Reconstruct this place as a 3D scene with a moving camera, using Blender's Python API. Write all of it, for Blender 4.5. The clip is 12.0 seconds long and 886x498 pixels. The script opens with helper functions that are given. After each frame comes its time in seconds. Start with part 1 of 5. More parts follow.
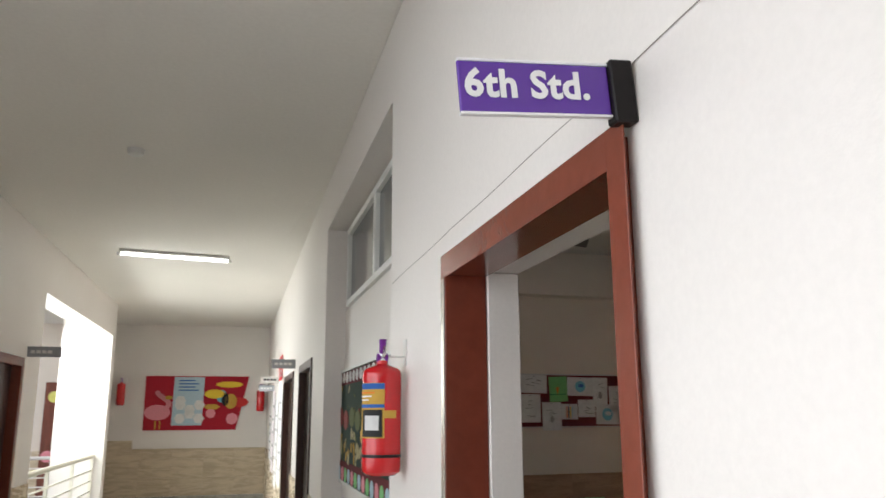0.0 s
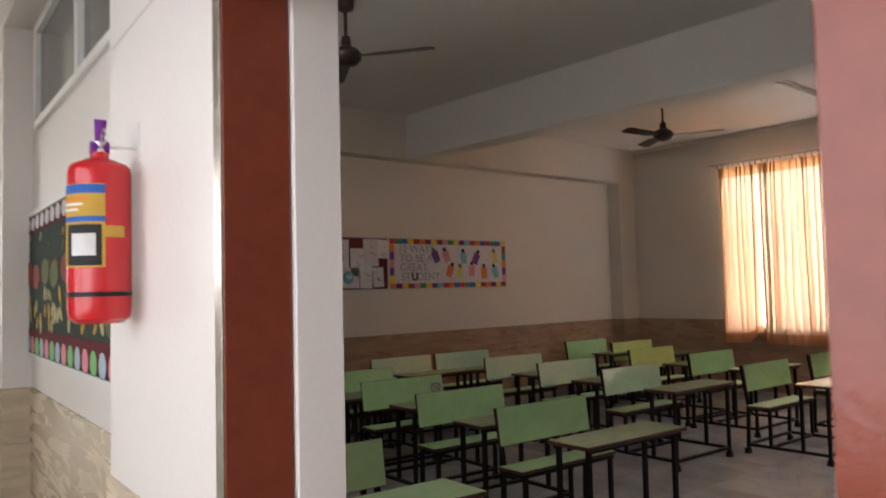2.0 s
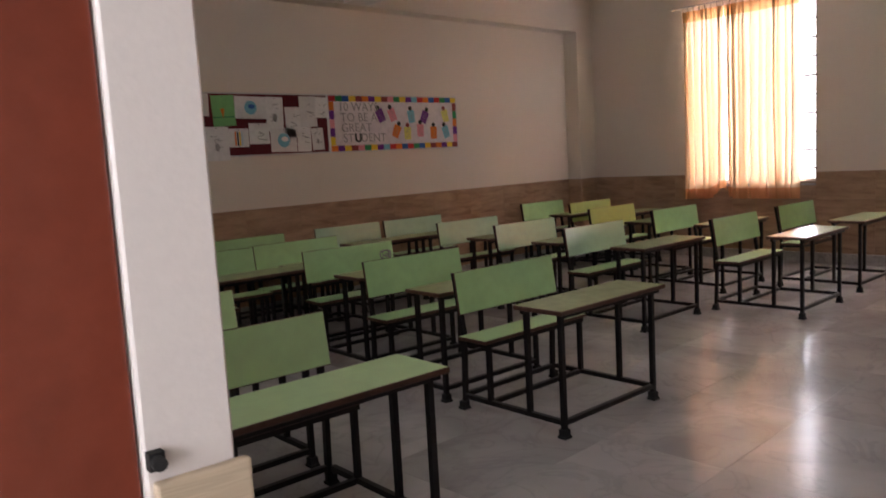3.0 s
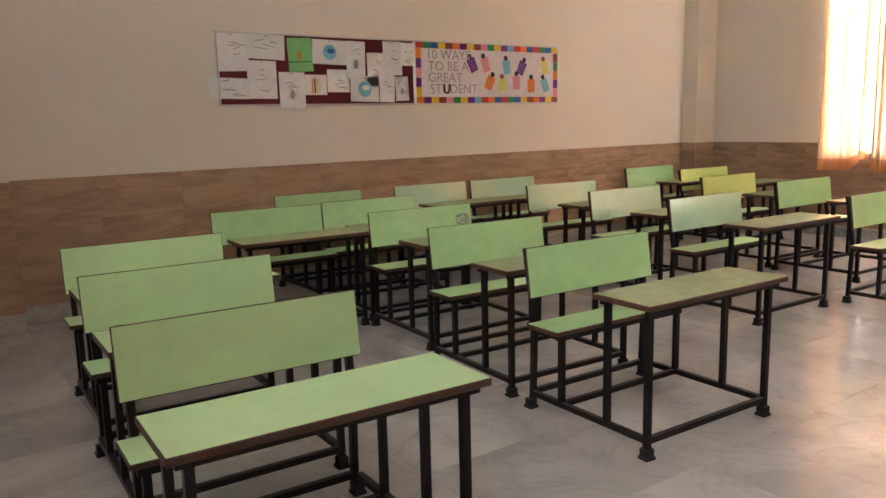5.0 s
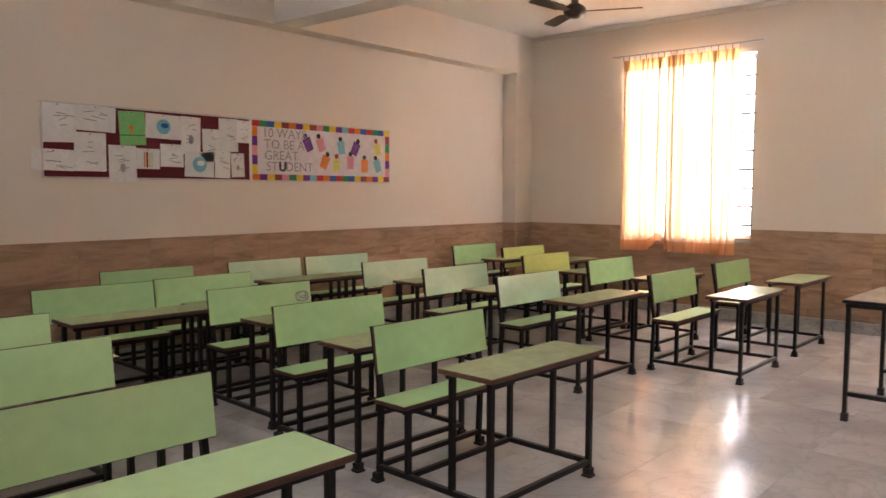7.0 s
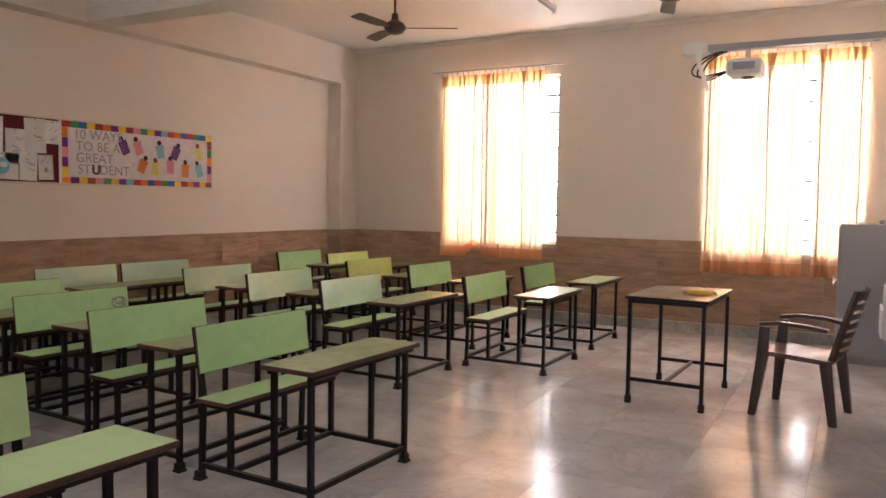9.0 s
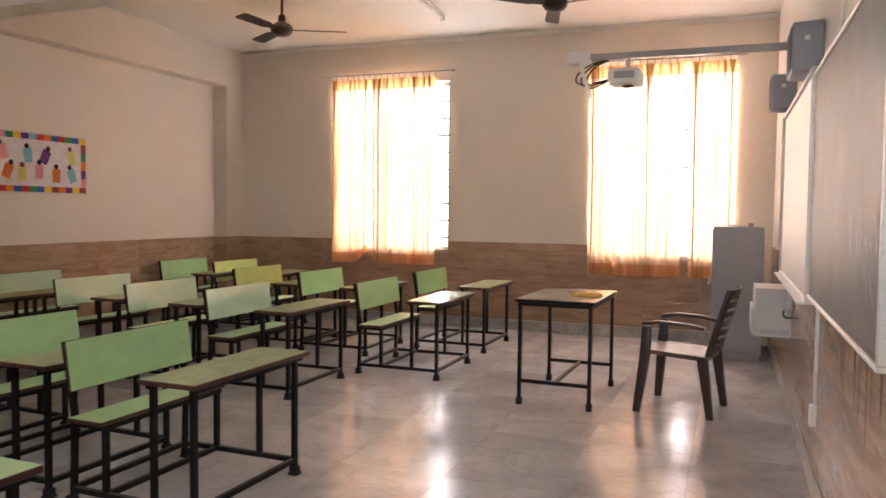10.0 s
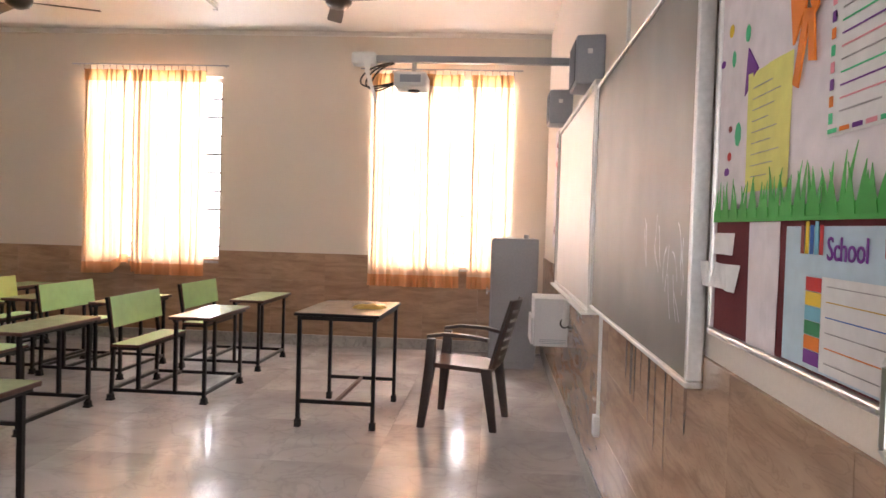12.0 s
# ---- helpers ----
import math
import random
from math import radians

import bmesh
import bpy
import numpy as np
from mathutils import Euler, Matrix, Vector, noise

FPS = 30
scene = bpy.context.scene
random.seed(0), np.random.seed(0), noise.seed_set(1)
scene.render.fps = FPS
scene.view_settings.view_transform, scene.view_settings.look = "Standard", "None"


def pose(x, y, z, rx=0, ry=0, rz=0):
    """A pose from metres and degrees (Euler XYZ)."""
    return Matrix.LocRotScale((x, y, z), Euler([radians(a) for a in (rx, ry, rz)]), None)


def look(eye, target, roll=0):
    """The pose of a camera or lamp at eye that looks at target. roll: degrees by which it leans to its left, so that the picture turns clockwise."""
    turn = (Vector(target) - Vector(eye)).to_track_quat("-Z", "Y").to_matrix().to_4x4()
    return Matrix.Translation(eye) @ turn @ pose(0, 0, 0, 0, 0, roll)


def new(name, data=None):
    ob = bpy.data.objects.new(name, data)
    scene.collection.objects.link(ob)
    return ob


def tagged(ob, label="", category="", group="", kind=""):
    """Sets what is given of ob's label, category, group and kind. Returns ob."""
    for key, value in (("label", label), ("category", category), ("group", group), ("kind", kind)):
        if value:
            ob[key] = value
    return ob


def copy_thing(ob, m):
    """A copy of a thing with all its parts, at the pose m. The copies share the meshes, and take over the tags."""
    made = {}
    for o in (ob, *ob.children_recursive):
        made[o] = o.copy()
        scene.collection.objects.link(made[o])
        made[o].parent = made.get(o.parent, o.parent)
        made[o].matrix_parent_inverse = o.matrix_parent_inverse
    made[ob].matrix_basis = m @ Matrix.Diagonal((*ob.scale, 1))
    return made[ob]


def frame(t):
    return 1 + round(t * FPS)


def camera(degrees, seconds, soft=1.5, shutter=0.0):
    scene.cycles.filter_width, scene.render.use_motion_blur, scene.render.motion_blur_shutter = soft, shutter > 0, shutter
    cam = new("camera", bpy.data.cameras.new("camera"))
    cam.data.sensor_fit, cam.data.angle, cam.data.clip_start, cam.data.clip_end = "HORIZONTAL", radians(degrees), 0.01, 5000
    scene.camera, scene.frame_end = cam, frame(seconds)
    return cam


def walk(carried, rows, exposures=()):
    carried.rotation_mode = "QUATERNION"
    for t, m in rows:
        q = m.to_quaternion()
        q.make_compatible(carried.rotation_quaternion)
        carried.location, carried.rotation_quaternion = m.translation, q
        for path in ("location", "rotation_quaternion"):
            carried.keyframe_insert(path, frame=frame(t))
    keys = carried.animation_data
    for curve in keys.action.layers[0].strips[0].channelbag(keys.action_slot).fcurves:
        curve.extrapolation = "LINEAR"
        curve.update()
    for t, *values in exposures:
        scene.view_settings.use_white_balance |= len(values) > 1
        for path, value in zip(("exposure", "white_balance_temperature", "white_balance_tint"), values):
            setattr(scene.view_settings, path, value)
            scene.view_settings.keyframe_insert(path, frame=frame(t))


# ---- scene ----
cam = camera(60.0, 12.0, 1.5, 0.25)
EXPOSURES = [(0.0, -0.4, 6050, 8), (1.5, -0.35, 6100, 9), (2.0, -0.15, 6250, 14), (2.5, -0.05, 6250, 17), (3.2, 0.3, 6300, 18), (4.8, 1.45, 6500, 12), (7.0, 1.25, 6500, 16), (9.5, 0.95, 6550, 17), (12.0, 1.13, 6400, 16)]
PATH = [
    (0, (-0.297, 0.107, 1.676), (0.347, 1.954, 2.094), -0.3),
    (0.5, (-0.347, 0.206, 1.653), (0.470, 1.993, 2.025), 1.1),
    (1, (-0.302, 0.440, 1.606), (0.639, 2.179, 1.905), 1.0),
    (1.5, (-0.225, 0.689, 1.566), (0.837, 2.368, 1.796), 1.5),
    (2, (-0.115, 0.992, 1.517), (1.173, 2.518, 1.619), -1.4),
    (2.5, (0.112, 1.276, 1.444), (1.469, 2.741, 1.337), -2.3),
    (3, (0.303, 1.479, 1.39), (1.672, 2.918, 1.157), -3.2),
    (3.2, (0.363, 1.544, 1.363), (1.756, 2.948, 1.068), -3.4),
    (4.8, (0.838, 1.829, 1.364), (1.995, 3.427, 1.034), -1.4),
    (5, (0.866, 1.835, 1.358), (2.012, 3.441, 1.028), -1.4),
    (5.5, (0.922, 1.833, 1.354), (2.064, 3.447, 1.054), -0.5),
    (6, (0.884, 1.838, 1.369), (2.124, 3.389, 1.128), -0.4),
    (6.5, (0.779, 1.82, 1.398), (2.16, 3.254, 1.209), -0.7),
    (7, (0.661, 1.786, 1.416), (2.163, 3.098, 1.268), 0.2),
    (7.5, (0.588, 1.765, 1.41), (2.173, 2.981, 1.306), 0.9),
    (7.7, (0.54, 1.742, 1.421), (2.158, 2.913, 1.325), 0.7),
    (9.5, (0.477, 1.583, 1.391), (2.287, 2.425, 1.269), 0.9),
    (10, (0.524, 1.603, 1.39), (2.396, 2.3, 1.289), 0.6),
    (10.5, (0.615, 1.621, 1.379), (2.538, 2.164, 1.307), 0.6),
    (11, (0.666, 1.641, 1.381), (2.63, 2.017, 1.329), 0.1),
    (11.5, (0.717, 1.672, 1.377), (2.7, 1.931, 1.341), 0.7),
    (12, (0.853, 1.721, 1.362), (2.848, 1.853, 1.302), 1.7),
]
walk(cam, [(t, look(eye, target, roll)) for t, eye, target, roll in PATH], EXPOSURES)

# ---- world and light ----
world = bpy.data.worlds.new("world")
scene.world = world
world.use_nodes = True
wn, wl = world.node_tree.nodes, world.node_tree.links
wn.clear()
sky = wn.new("ShaderNodeTexSky")
sky.sky_type, sky.sun_disc = "NISHITA", False
sky.sun_elevation, sky.sun_rotation = radians(50), radians(70)
bg = wn.new("ShaderNodeBackground")
bg.inputs["Strength"].default_value = 0.12
wo = wn.new("ShaderNodeOutputWorld")
wl.new(sky.outputs[0], bg.inputs[0])
wl.new(bg.outputs[0], wo.inputs[0])


def window_lamp(name, m, w, h, watts, tint):
    d = bpy.data.lights.new(name, "AREA")
    d.shape, d.size, d.size_y, d.energy, d.color = "RECTANGLE", w, h, watts, tint
    ob = new(name, d)
    ob.matrix_world = m
    return ob


# Plan: the classroom lies between x W..E and y S..N, the corridor west of it.
W, E, S, N = 0.725, 9.21, 1.17, 7.90
WO, CEIL, DADO = 0.505, 3.445, 1.02
PIL = 7.69
WIN1, WIN2 = (4.77, 6.34), (1.55, 3.08)
WZ0, WZ1 = 0.90, 2.94
DOOR = (1.168, 2.335, 2.135)
LEFT, FAR, BACK = -2.07, 16.5, -4.0
# The corridor north of the classroom door runs a few degrees off the classroom's own axes.
BEND = pose(0.505, 2.45, 0, 0, 0, -4.35) @ pose(-0.505, -2.45, 0)
CORRIDOR = []


def corridor(ob):
    """Marks a thing that stands in the corridor's own frame, until all is turned at the end."""
    CORRIDOR.append(ob)
    return ob



for win in (WIN1, WIN2):
    window_lamp("window_daylight", look((E + 0.34, sum(win) / 2, (WZ0 + WZ1) / 2), (0, sum(win) / 2, 1.2)), win[1] - win[0], WZ1 - WZ0, 270, (1.0, 0.97, 0.97))
window_lamp("corridor_daylight", look((LEFT - 0.4, -0.6, 1.95), (3, -0.6, 0.6)), 5.6, 2.0, 60, (1.0, 0.98, 0.96))
window_lamp("atrium_daylight", BEND @ look((LEFT - 0.9, 11.0, 2.4), (3, 11.0, 0.8)), 4.5, 1.6, 225, (1.0, 0.99, 0.89))
# Added fill lamp inside the opaque clerestory panes, to lift the near desks.
window_lamp("clerestory_fill", BEND @ look((W + 0.05, 4.5, 2.75), (4.5, 4.5, 2.75)), 2.2, 0.52, 12.5, (1.0, 0.98, 0.95))
sun = new("sun", bpy.data.lights.new("sun", "SUN"))
sun.data.energy, sun.data.angle, sun.data.color = 1.2, radians(12), (1.0, 0.96, 0.9)
sun.matrix_world = look((20, 8, 24), (0, 1, 0))


# ---- materials ----
def mat(name, color, rough=0.6, metal=0.0, grain=None, amount=0.15, big=None, bump=0.0, bump_scale=200.0, spec=0.5, vary=0.0, coat=0.0, stretch=(1, 1, 1)):
    """A plain surface with fine grain and larger stains; vary: how much single pieces differ."""
    m = bpy.data.materials.new(name)
    m.use_nodes = True
    nt = m.node_tree
    n, l = nt.nodes, nt.links
    p = n["Principled BSDF"]
    p.inputs["Base Color"].default_value = (*color, 1)
    p.inputs["Roughness"].default_value = rough
    p.inputs["Metallic"].default_value = metal
    p.inputs["Specular IOR Level"].default_value = spec
    p.inputs["Coat Weight"].default_value = coat
    p.inputs["Coat Roughness"].default_value = 0.08
    tc = n.new("ShaderNodeTexCoord")
    mp = n.new("ShaderNodeMapping")
    mp.inputs["Scale"].default_value = stretch
    l.new(tc.outputs["Object"], mp.inputs[0])
    last = None
    for scale, strength in ((grain, amount), (big, amount)):
        if not scale:
            continue
        t = n.new("ShaderNodeTexNoise")
        t.inputs["Scale"].default_value = scale
        t.inputs["Detail"].default_value = 6
        l.new(mp.outputs[0], t.inputs[0])
        r = n.new("ShaderNodeMapRange")
        r.inputs["From Min"].default_value, r.inputs["From Max"].default_value = 0.3, 0.7
        r.inputs["To Min"].default_value, r.inputs["To Max"].default_value = 1 - strength, 1 + strength * 0.5
        l.new(t.outputs[0], r.inputs[0])
        mx = n.new("ShaderNodeMix")
        mx.data_type, mx.blend_type = "RGBA", "MULTIPLY"
        mx.inputs[0].default_value = 1
        if last:
            l.new(last, mx.inputs[6])
        else:
            mx.inputs[6].default_value = (*color, 1)
        l.new(r.outputs[0], mx.inputs[7])
        last = mx.outputs[2]
    if vary:
        oi = n.new("ShaderNodeObjectInfo")
        r = n.new("ShaderNodeMapRange")
        r.inputs["To Min"].default_value, r.inputs["To Max"].default_value = 1 - vary, 1 + vary
        l.new(oi.outputs["Random"], r.inputs[0])
        mx = n.new("ShaderNodeMix")
        mx.data_type, mx.blend_type = "RGBA", "MULTIPLY"
        mx.inputs[0].default_value = 1
        if last:
            l.new(last, mx.inputs[6])
        else:
            mx.inputs[6].default_value = (*color, 1)
        l.new(r.outputs[0], mx.inputs[7])
        last = mx.outputs[2]
    if last:
        l.new(last, p.inputs["Base Color"])
    if bump:
        t = n.new("ShaderNodeTexNoise")
        t.inputs["Scale"].default_value = bump_scale
        t.inputs["Detail"].default_value = 4
        l.new(mp.outputs[0], t.inputs[0])
        b = n.new("ShaderNodeBump")
        b.inputs["Strength"].default_value = bump
        b.inputs["Distance"].default_value = 0.003
        l.new(t.outputs[0], b.inputs["Height"])
        l.new(b.outputs[0], p.inputs["Normal"])
    return m


def marble(name, light, dark, rough, stretch=(1, 1, 1), scale=1.6, vein=0.5, axis_noise=6.0, patch=0.0):
    """Polished stone: cloudy ground with thin veins, each slab cut from another place."""
    m = bpy.data.materials.new(name)
    m.use_nodes = True
    n, l = m.node_tree.nodes, m.node_tree.links
    p = n["Principled BSDF"]
    tc, oi, add, mp = n.new("ShaderNodeTexCoord"), n.new("ShaderNodeObjectInfo"), n.new("ShaderNodeVectorMath"), n.new("ShaderNodeMapping")
    mul = n.new("ShaderNodeMath")
    mul.operation = "MULTIPLY"
    mul.inputs[1].default_value = 37.0
    l.new(oi.outputs["Random"], mul.inputs[0])
    l.new(tc.outputs["Object"], mp.inputs[0])
    mp.inputs["Scale"].default_value = stretch
    l.new(mp.outputs[0], add.inputs[0])
    l.new(mul.outputs[0], add.inputs[1])
    cloud = n.new("ShaderNodeTexNoise")
    cloud.inputs["Scale"].default_value, cloud.inputs["Detail"].default_value = scale, 8
    cloud.inputs["Distortion"].default_value = 1.2
    l.new(add.outputs[0], cloud.inputs[0])
    veins = n.new("ShaderNodeTexNoise")
    veins.inputs["Scale"].default_value, veins.inputs["Detail"].default_value = scale * 1.7, 10
    veins.inputs["Distortion"].default_value = 2.5
    l.new(add.outputs[0], veins.inputs[0])
    ridge = n.new("ShaderNodeMath")
    ridge.operation = "SUBTRACT"
    ridge.inputs[1].default_value = 0.5
    l.new(veins.outputs[0], ridge.inputs[0])
    ab = n.new("ShaderNodeMath")
    ab.operation = "ABSOLUTE"
    l.new(ridge.outputs[0], ab.inputs[0])
    vr = n.new("ShaderNodeMapRange")
    vr.inputs["From Max"].default_value = 0.035
    vr.inputs["To Min"].default_value, vr.inputs["To Max"].default_value = vein, 0
    l.new(ab.outputs[0], vr.inputs[0])
    cr = n.new("ShaderNodeValToRGB")
    cr.color_ramp.elements[0].position, cr.color_ramp.elements[1].position = 0.32, 0.62
    cr.color_ramp.elements[0].color, cr.color_ramp.elements[1].color = (*dark, 1), (*light, 1)
    l.new(cloud.outputs[0], cr.inputs[0])
    mx = n.new("ShaderNodeMix")
    mx.data_type = "RGBA"
    l.new(vr.outputs[0], mx.inputs[0])
    l.new(cr.outputs[0], mx.inputs[6])
    mx.inputs[7].default_value = (*[c * 0.55 for c in dark], 1)
    p.inputs["Specular IOR Level"].default_value = 0.2
    tone = n.new("ShaderNodeMapRange")
    tone.inputs["To Min"].default_value, tone.inputs["To Max"].default_value = 0.975, 1.02
    l.new(oi.outputs["Random"], tone.inputs[0])
    mt = n.new("ShaderNodeMix")
    mt.data_type, mt.blend_type = "RGBA", "MULTIPLY"
    mt.inputs[0].default_value = 1
    l.new(mx.outputs[2], mt.inputs[6])
    l.new(tone.outputs[0], mt.inputs[7])
    l.new(mt.outputs[2], p.inputs["Base Color"])
    rr = n.new("ShaderNodeMapRange")
    rr.inputs["To Min"].default_value, rr.inputs["To Max"].default_value = rough * 0.7, rough * 1.5
    l.new(cloud.outputs[0], rr.inputs[0])
    l.new(rr.outputs[0], p.inputs["Roughness"])
    return m


def sheer(name, color, thin):
    """Cloth that lets light through."""
    m = bpy.data.materials.new(name)
    m.use_nodes = True
    n, l = m.node_tree.nodes, m.node_tree.links
    n.remove(n["Principled BSDF"])
    tr, df, tp, m1, m2 = n.new("ShaderNodeBsdfTranslucent"), n.new("ShaderNodeBsdfDiffuse"), n.new("ShaderNodeBsdfTransparent"), n.new("ShaderNodeMixShader"), n.new("ShaderNodeMixShader")
    tc, wv = n.new("ShaderNodeTexCoord"), n.new("ShaderNodeTexNoise")
    mp = n.new("ShaderNodeMapping")
    mp.inputs["Scale"].default_value = (60, 60, 3)
    wv.inputs["Scale"].default_value = 4
    l.new(tc.outputs["Object"], mp.inputs[0])
    l.new(mp.outputs[0], wv.inputs[0])
    r = n.new("ShaderNodeMapRange")
    r.inputs["To Min"].default_value, r.inputs["To Max"].default_value = 0.82, 1.1
    l.new(wv.outputs[0], r.inputs[0])
    mx = n.new("ShaderNodeMix")
    mx.data_type, mx.blend_type = "RGBA", "MULTIPLY"
    mx.inputs[0].default_value = 1
    mx.inputs[6].default_value = (*color, 1)
    l.new(r.outputs[0], mx.inputs[7])
    l.new(mx.outputs[2], tr.inputs[0])
    l.new(mx.outputs[2], df.inputs[0])
    m1.inputs[0].default_value = 0.87
    l.new(tr.outputs[0], m1.inputs[1])
    l.new(df.outputs[0], m1.inputs[2])
    m2.inputs[0].default_value = thin
    l.new(m1.outputs[0], m2.inputs[1])
    l.new(tp.outputs[0], m2.inputs[2])
    l.new(m2.outputs[0], n["Material Output"].inputs[0])
    return m


def glow(name, color, strength):
    m = bpy.data.materials.new(name)
    m.use_nodes = True
    p = m.node_tree.nodes["Principled BSDF"]
    p.inputs["Base Color"].default_value = (*color, 1)
    p.inputs["Emission Color"].default_value = (*color, 1)
    p.inputs["Emission Strength"].default_value = strength
    return m


def glass(name):
    m = bpy.data.materials.new(name)
    m.use_nodes = True
    p = m.node_tree.nodes["Principled BSDF"]
    p.inputs["Transmission Weight"].default_value = 1
    p.inputs["Roughness"].default_value = 0.02
    p.inputs["IOR"].default_value = 1.45
    return m


CREAM = mat("cream wall paint", (0.76, 0.675, 0.585), 0.7, grain=90, amount=0.03, big=0.9, bump=0.12, bump_scale=160)
CORR = mat("off-white corridor paint", (0.78, 0.73, 0.69), 0.45, grain=70, amount=0.025, big=1.1, bump=0.15, bump_scale=120)
CEILING = mat("white ceiling paint", (0.83, 0.79, 0.74), 0.85, grain=40, amount=0.03, big=0.7, bump=0.1)
FLOOR = marble("polished white marble", (0.58, 0.555, 0.55), (0.40, 0.375, 0.37), 0.17, scale=1.1, vein=0.22)
CFLOOR = marble("polished corridor marble", (0.68, 0.68, 0.60), (0.46, 0.47, 0.42), 0.2, scale=1.5, vein=0.4)
DADO_TILE = marble("beige veined wall tile", (0.47, 0.315, 0.21), (0.32, 0.205, 0.135), 0.14, stretch=(0.9, 0.9, 5.0), scale=2.2, vein=0.25)
CDADO = marble("cream veined wall tile", (0.66, 0.55, 0.40), (0.52, 0.42, 0.30), 0.25, stretch=(0.9, 0.9, 5.0), scale=2.2, vein=0.2)
SKIRT = marble("grey stone skirting", (0.50, 0.47, 0.43), (0.34, 0.32, 0.30), 0.3, scale=2.5)
GROUT = mat("joint cement", (0.30, 0.27, 0.24), 0.9, grain=200)
GREEN = mat("green laminate", (0.44, 0.71, 0.33), 0.28, grain=14, amount=0.06, big=2.5, vary=0.08, bump=0.05, bump_scale=300)
# Newer mint boards near the door; missing door light is added to their colour.
BRIGHT = mat("mint green laminate lightened for door light", (0.58, 0.84, 0.44), 0.3, grain=14, amount=0.05, big=2.5, bump=0.05, bump_scale=300)
# Glossy green boards; the whitish window reflection is put into the base colour.
PALE = mat("green laminate paled by window sheen", (0.50, 0.72, 0.50), 0.14, grain=14, amount=0.05, big=2.5, vary=0.05, coat=0.5)
YELLOW = mat("yellow-green laminate", (0.52, 0.64, 0.20), 0.3, grain=14, amount=0.06, big=2.5)
DESKTOP = mat("worn olive green laminate", (0.40, 0.48, 0.26), 0.25, grain=18, amount=0.12, big=3.0, vary=0.1)
EDGE = mat("worn brown wood edge", (0.096, 0.039, 0.024), 0.5, grain=60, amount=0.4, big=9.0, stretch=(1, 4, 4))
BLACK = mat("black painted steel", (0.010, 0.008, 0.008), 0.38, grain=40, amount=0.3, spec=0.25)
RUBBER = mat("black rubber", (0.012, 0.012, 0.012), 0.8, grain=60)
FRAME = mat("red-brown enamel door frame", (0.20, 0.046, 0.026), 0.2, grain=25, amount=0.1, big=3, bump=0.15, bump_scale=80)
LEAF = mat("brown laminate door", (0.20, 0.06, 0.035), 0.35, grain=12, amount=0.25, big=2, stretch=(6, 6, 1))
DARKDOOR = mat("dark brown door", (0.06, 0.025, 0.018), 0.4, grain=12, amount=0.2, stretch=(6, 6, 1))
STEEL = mat("brushed steel strip", (0.55, 0.52, 0.48), 0.25, 1.0, grain=30, amount=0.2)
ALU = mat("satin aluminium", (0.62, 0.61, 0.60), 0.35, 1.0, grain=60, amount=0.1)
GREYBOX = mat("grey plastic", (0.34, 0.35, 0.38), 0.5, grain=120, amount=0.08)
ALMIRAH = mat("grey painted steel", (0.33, 0.33, 0.34), 0.38, grain=50, amount=0.06, big=1.5)
WHITEBOX = mat("white powder-coated steel", (0.74, 0.72, 0.71), 0.4, grain=60, amount=0.04)
PVC = mat("white plastic", (0.75, 0.74, 0.71), 0.4, grain=50, amount=0.04)
CHAIRBROWN = mat("dark brown plastic", (0.038, 0.022, 0.017), 0.45, grain=80, amount=0.15)
SEATWORN = mat("worn brown plastic seat", (0.09, 0.046, 0.035), 0.45, grain=30, amount=0.3)
TABLETOP = mat("worn beige laminate", (0.42, 0.33, 0.24), 0.2, grain=20, amount=0.15, big=4)
CHALK = mat("dusty green chalkboard", (0.135, 0.125, 0.10), 0.5, grain=3.5, amount=0.22, big=0.9, stretch=(1, 1, 0.8))
CHALKMARK = mat("chalk marks", (0.42, 0.44, 0.42), 0.9, grain=30, amount=0.5)
WHITEBOARD = mat("glossy whiteboard", (0.62, 0.60, 0.56), 0.4, grain=5, amount=0.04)
MAROON = mat("maroon felt", (0.13, 0.012, 0.018), 0.95, grain=200, amount=0.2)
RED = mat("red fire extinguisher enamel", (0.55, 0.008, 0.012), 0.22, grain=20, amount=0.06, coat=0.3)
REDFELT = mat("red felt", (0.42, 0.012, 0.03), 0.9, grain=200, amount=0.2)
PAPER = mat("white paper", (0.76, 0.74, 0.73), 0.85, grain=30, amount=0.07, big=6, vary=0.07)
PINKPAPER = mat("pinkish white paper", (0.76, 0.69, 0.71), 0.85, grain=20, amount=0.08, big=5)
PENCIL = mat("pencil drawing", (0.36, 0.34, 0.34), 0.9, grain=25, amount=0.3)
INK = mat("dark ink", (0.03, 0.03, 0.035), 0.8)
PURPLE = mat("purple sign acrylic", (0.11, 0.035, 0.33), 0.2, grain=10, amount=0.05)
SIGNWHITE = mat("white lettering", (0.85, 0.83, 0.85), 0.4)
TUBE = glow("lit fluorescent tube", (1.0, 0.97, 0.90), 9.0)
OFFTUBE = mat("unlit tube", (0.78, 0.77, 0.74), 0.3)
GLASS = glass("window glass")
DARKGLASS = mat("dark clerestory glass", (0.10, 0.10, 0.10), 0.08, grain=3, amount=0.1)
CURTAIN = sheer("orange-white sheer curtain", (0.86, 0.64, 0.44), 0.0)
# Heading and hem: light lost in overlapping folds is painted as deeper orange.
HEADER = sheer("curtain heading dimmed by folds", (0.76, 0.42, 0.18), 0.0)
HEM = sheer("curtain hem dimmed by folds", (0.78, 0.40, 0.20), 0.0)
FANBROWN = mat("dark brown fan enamel", (0.05, 0.028, 0.02), 0.35, grain=30, amount=0.2)
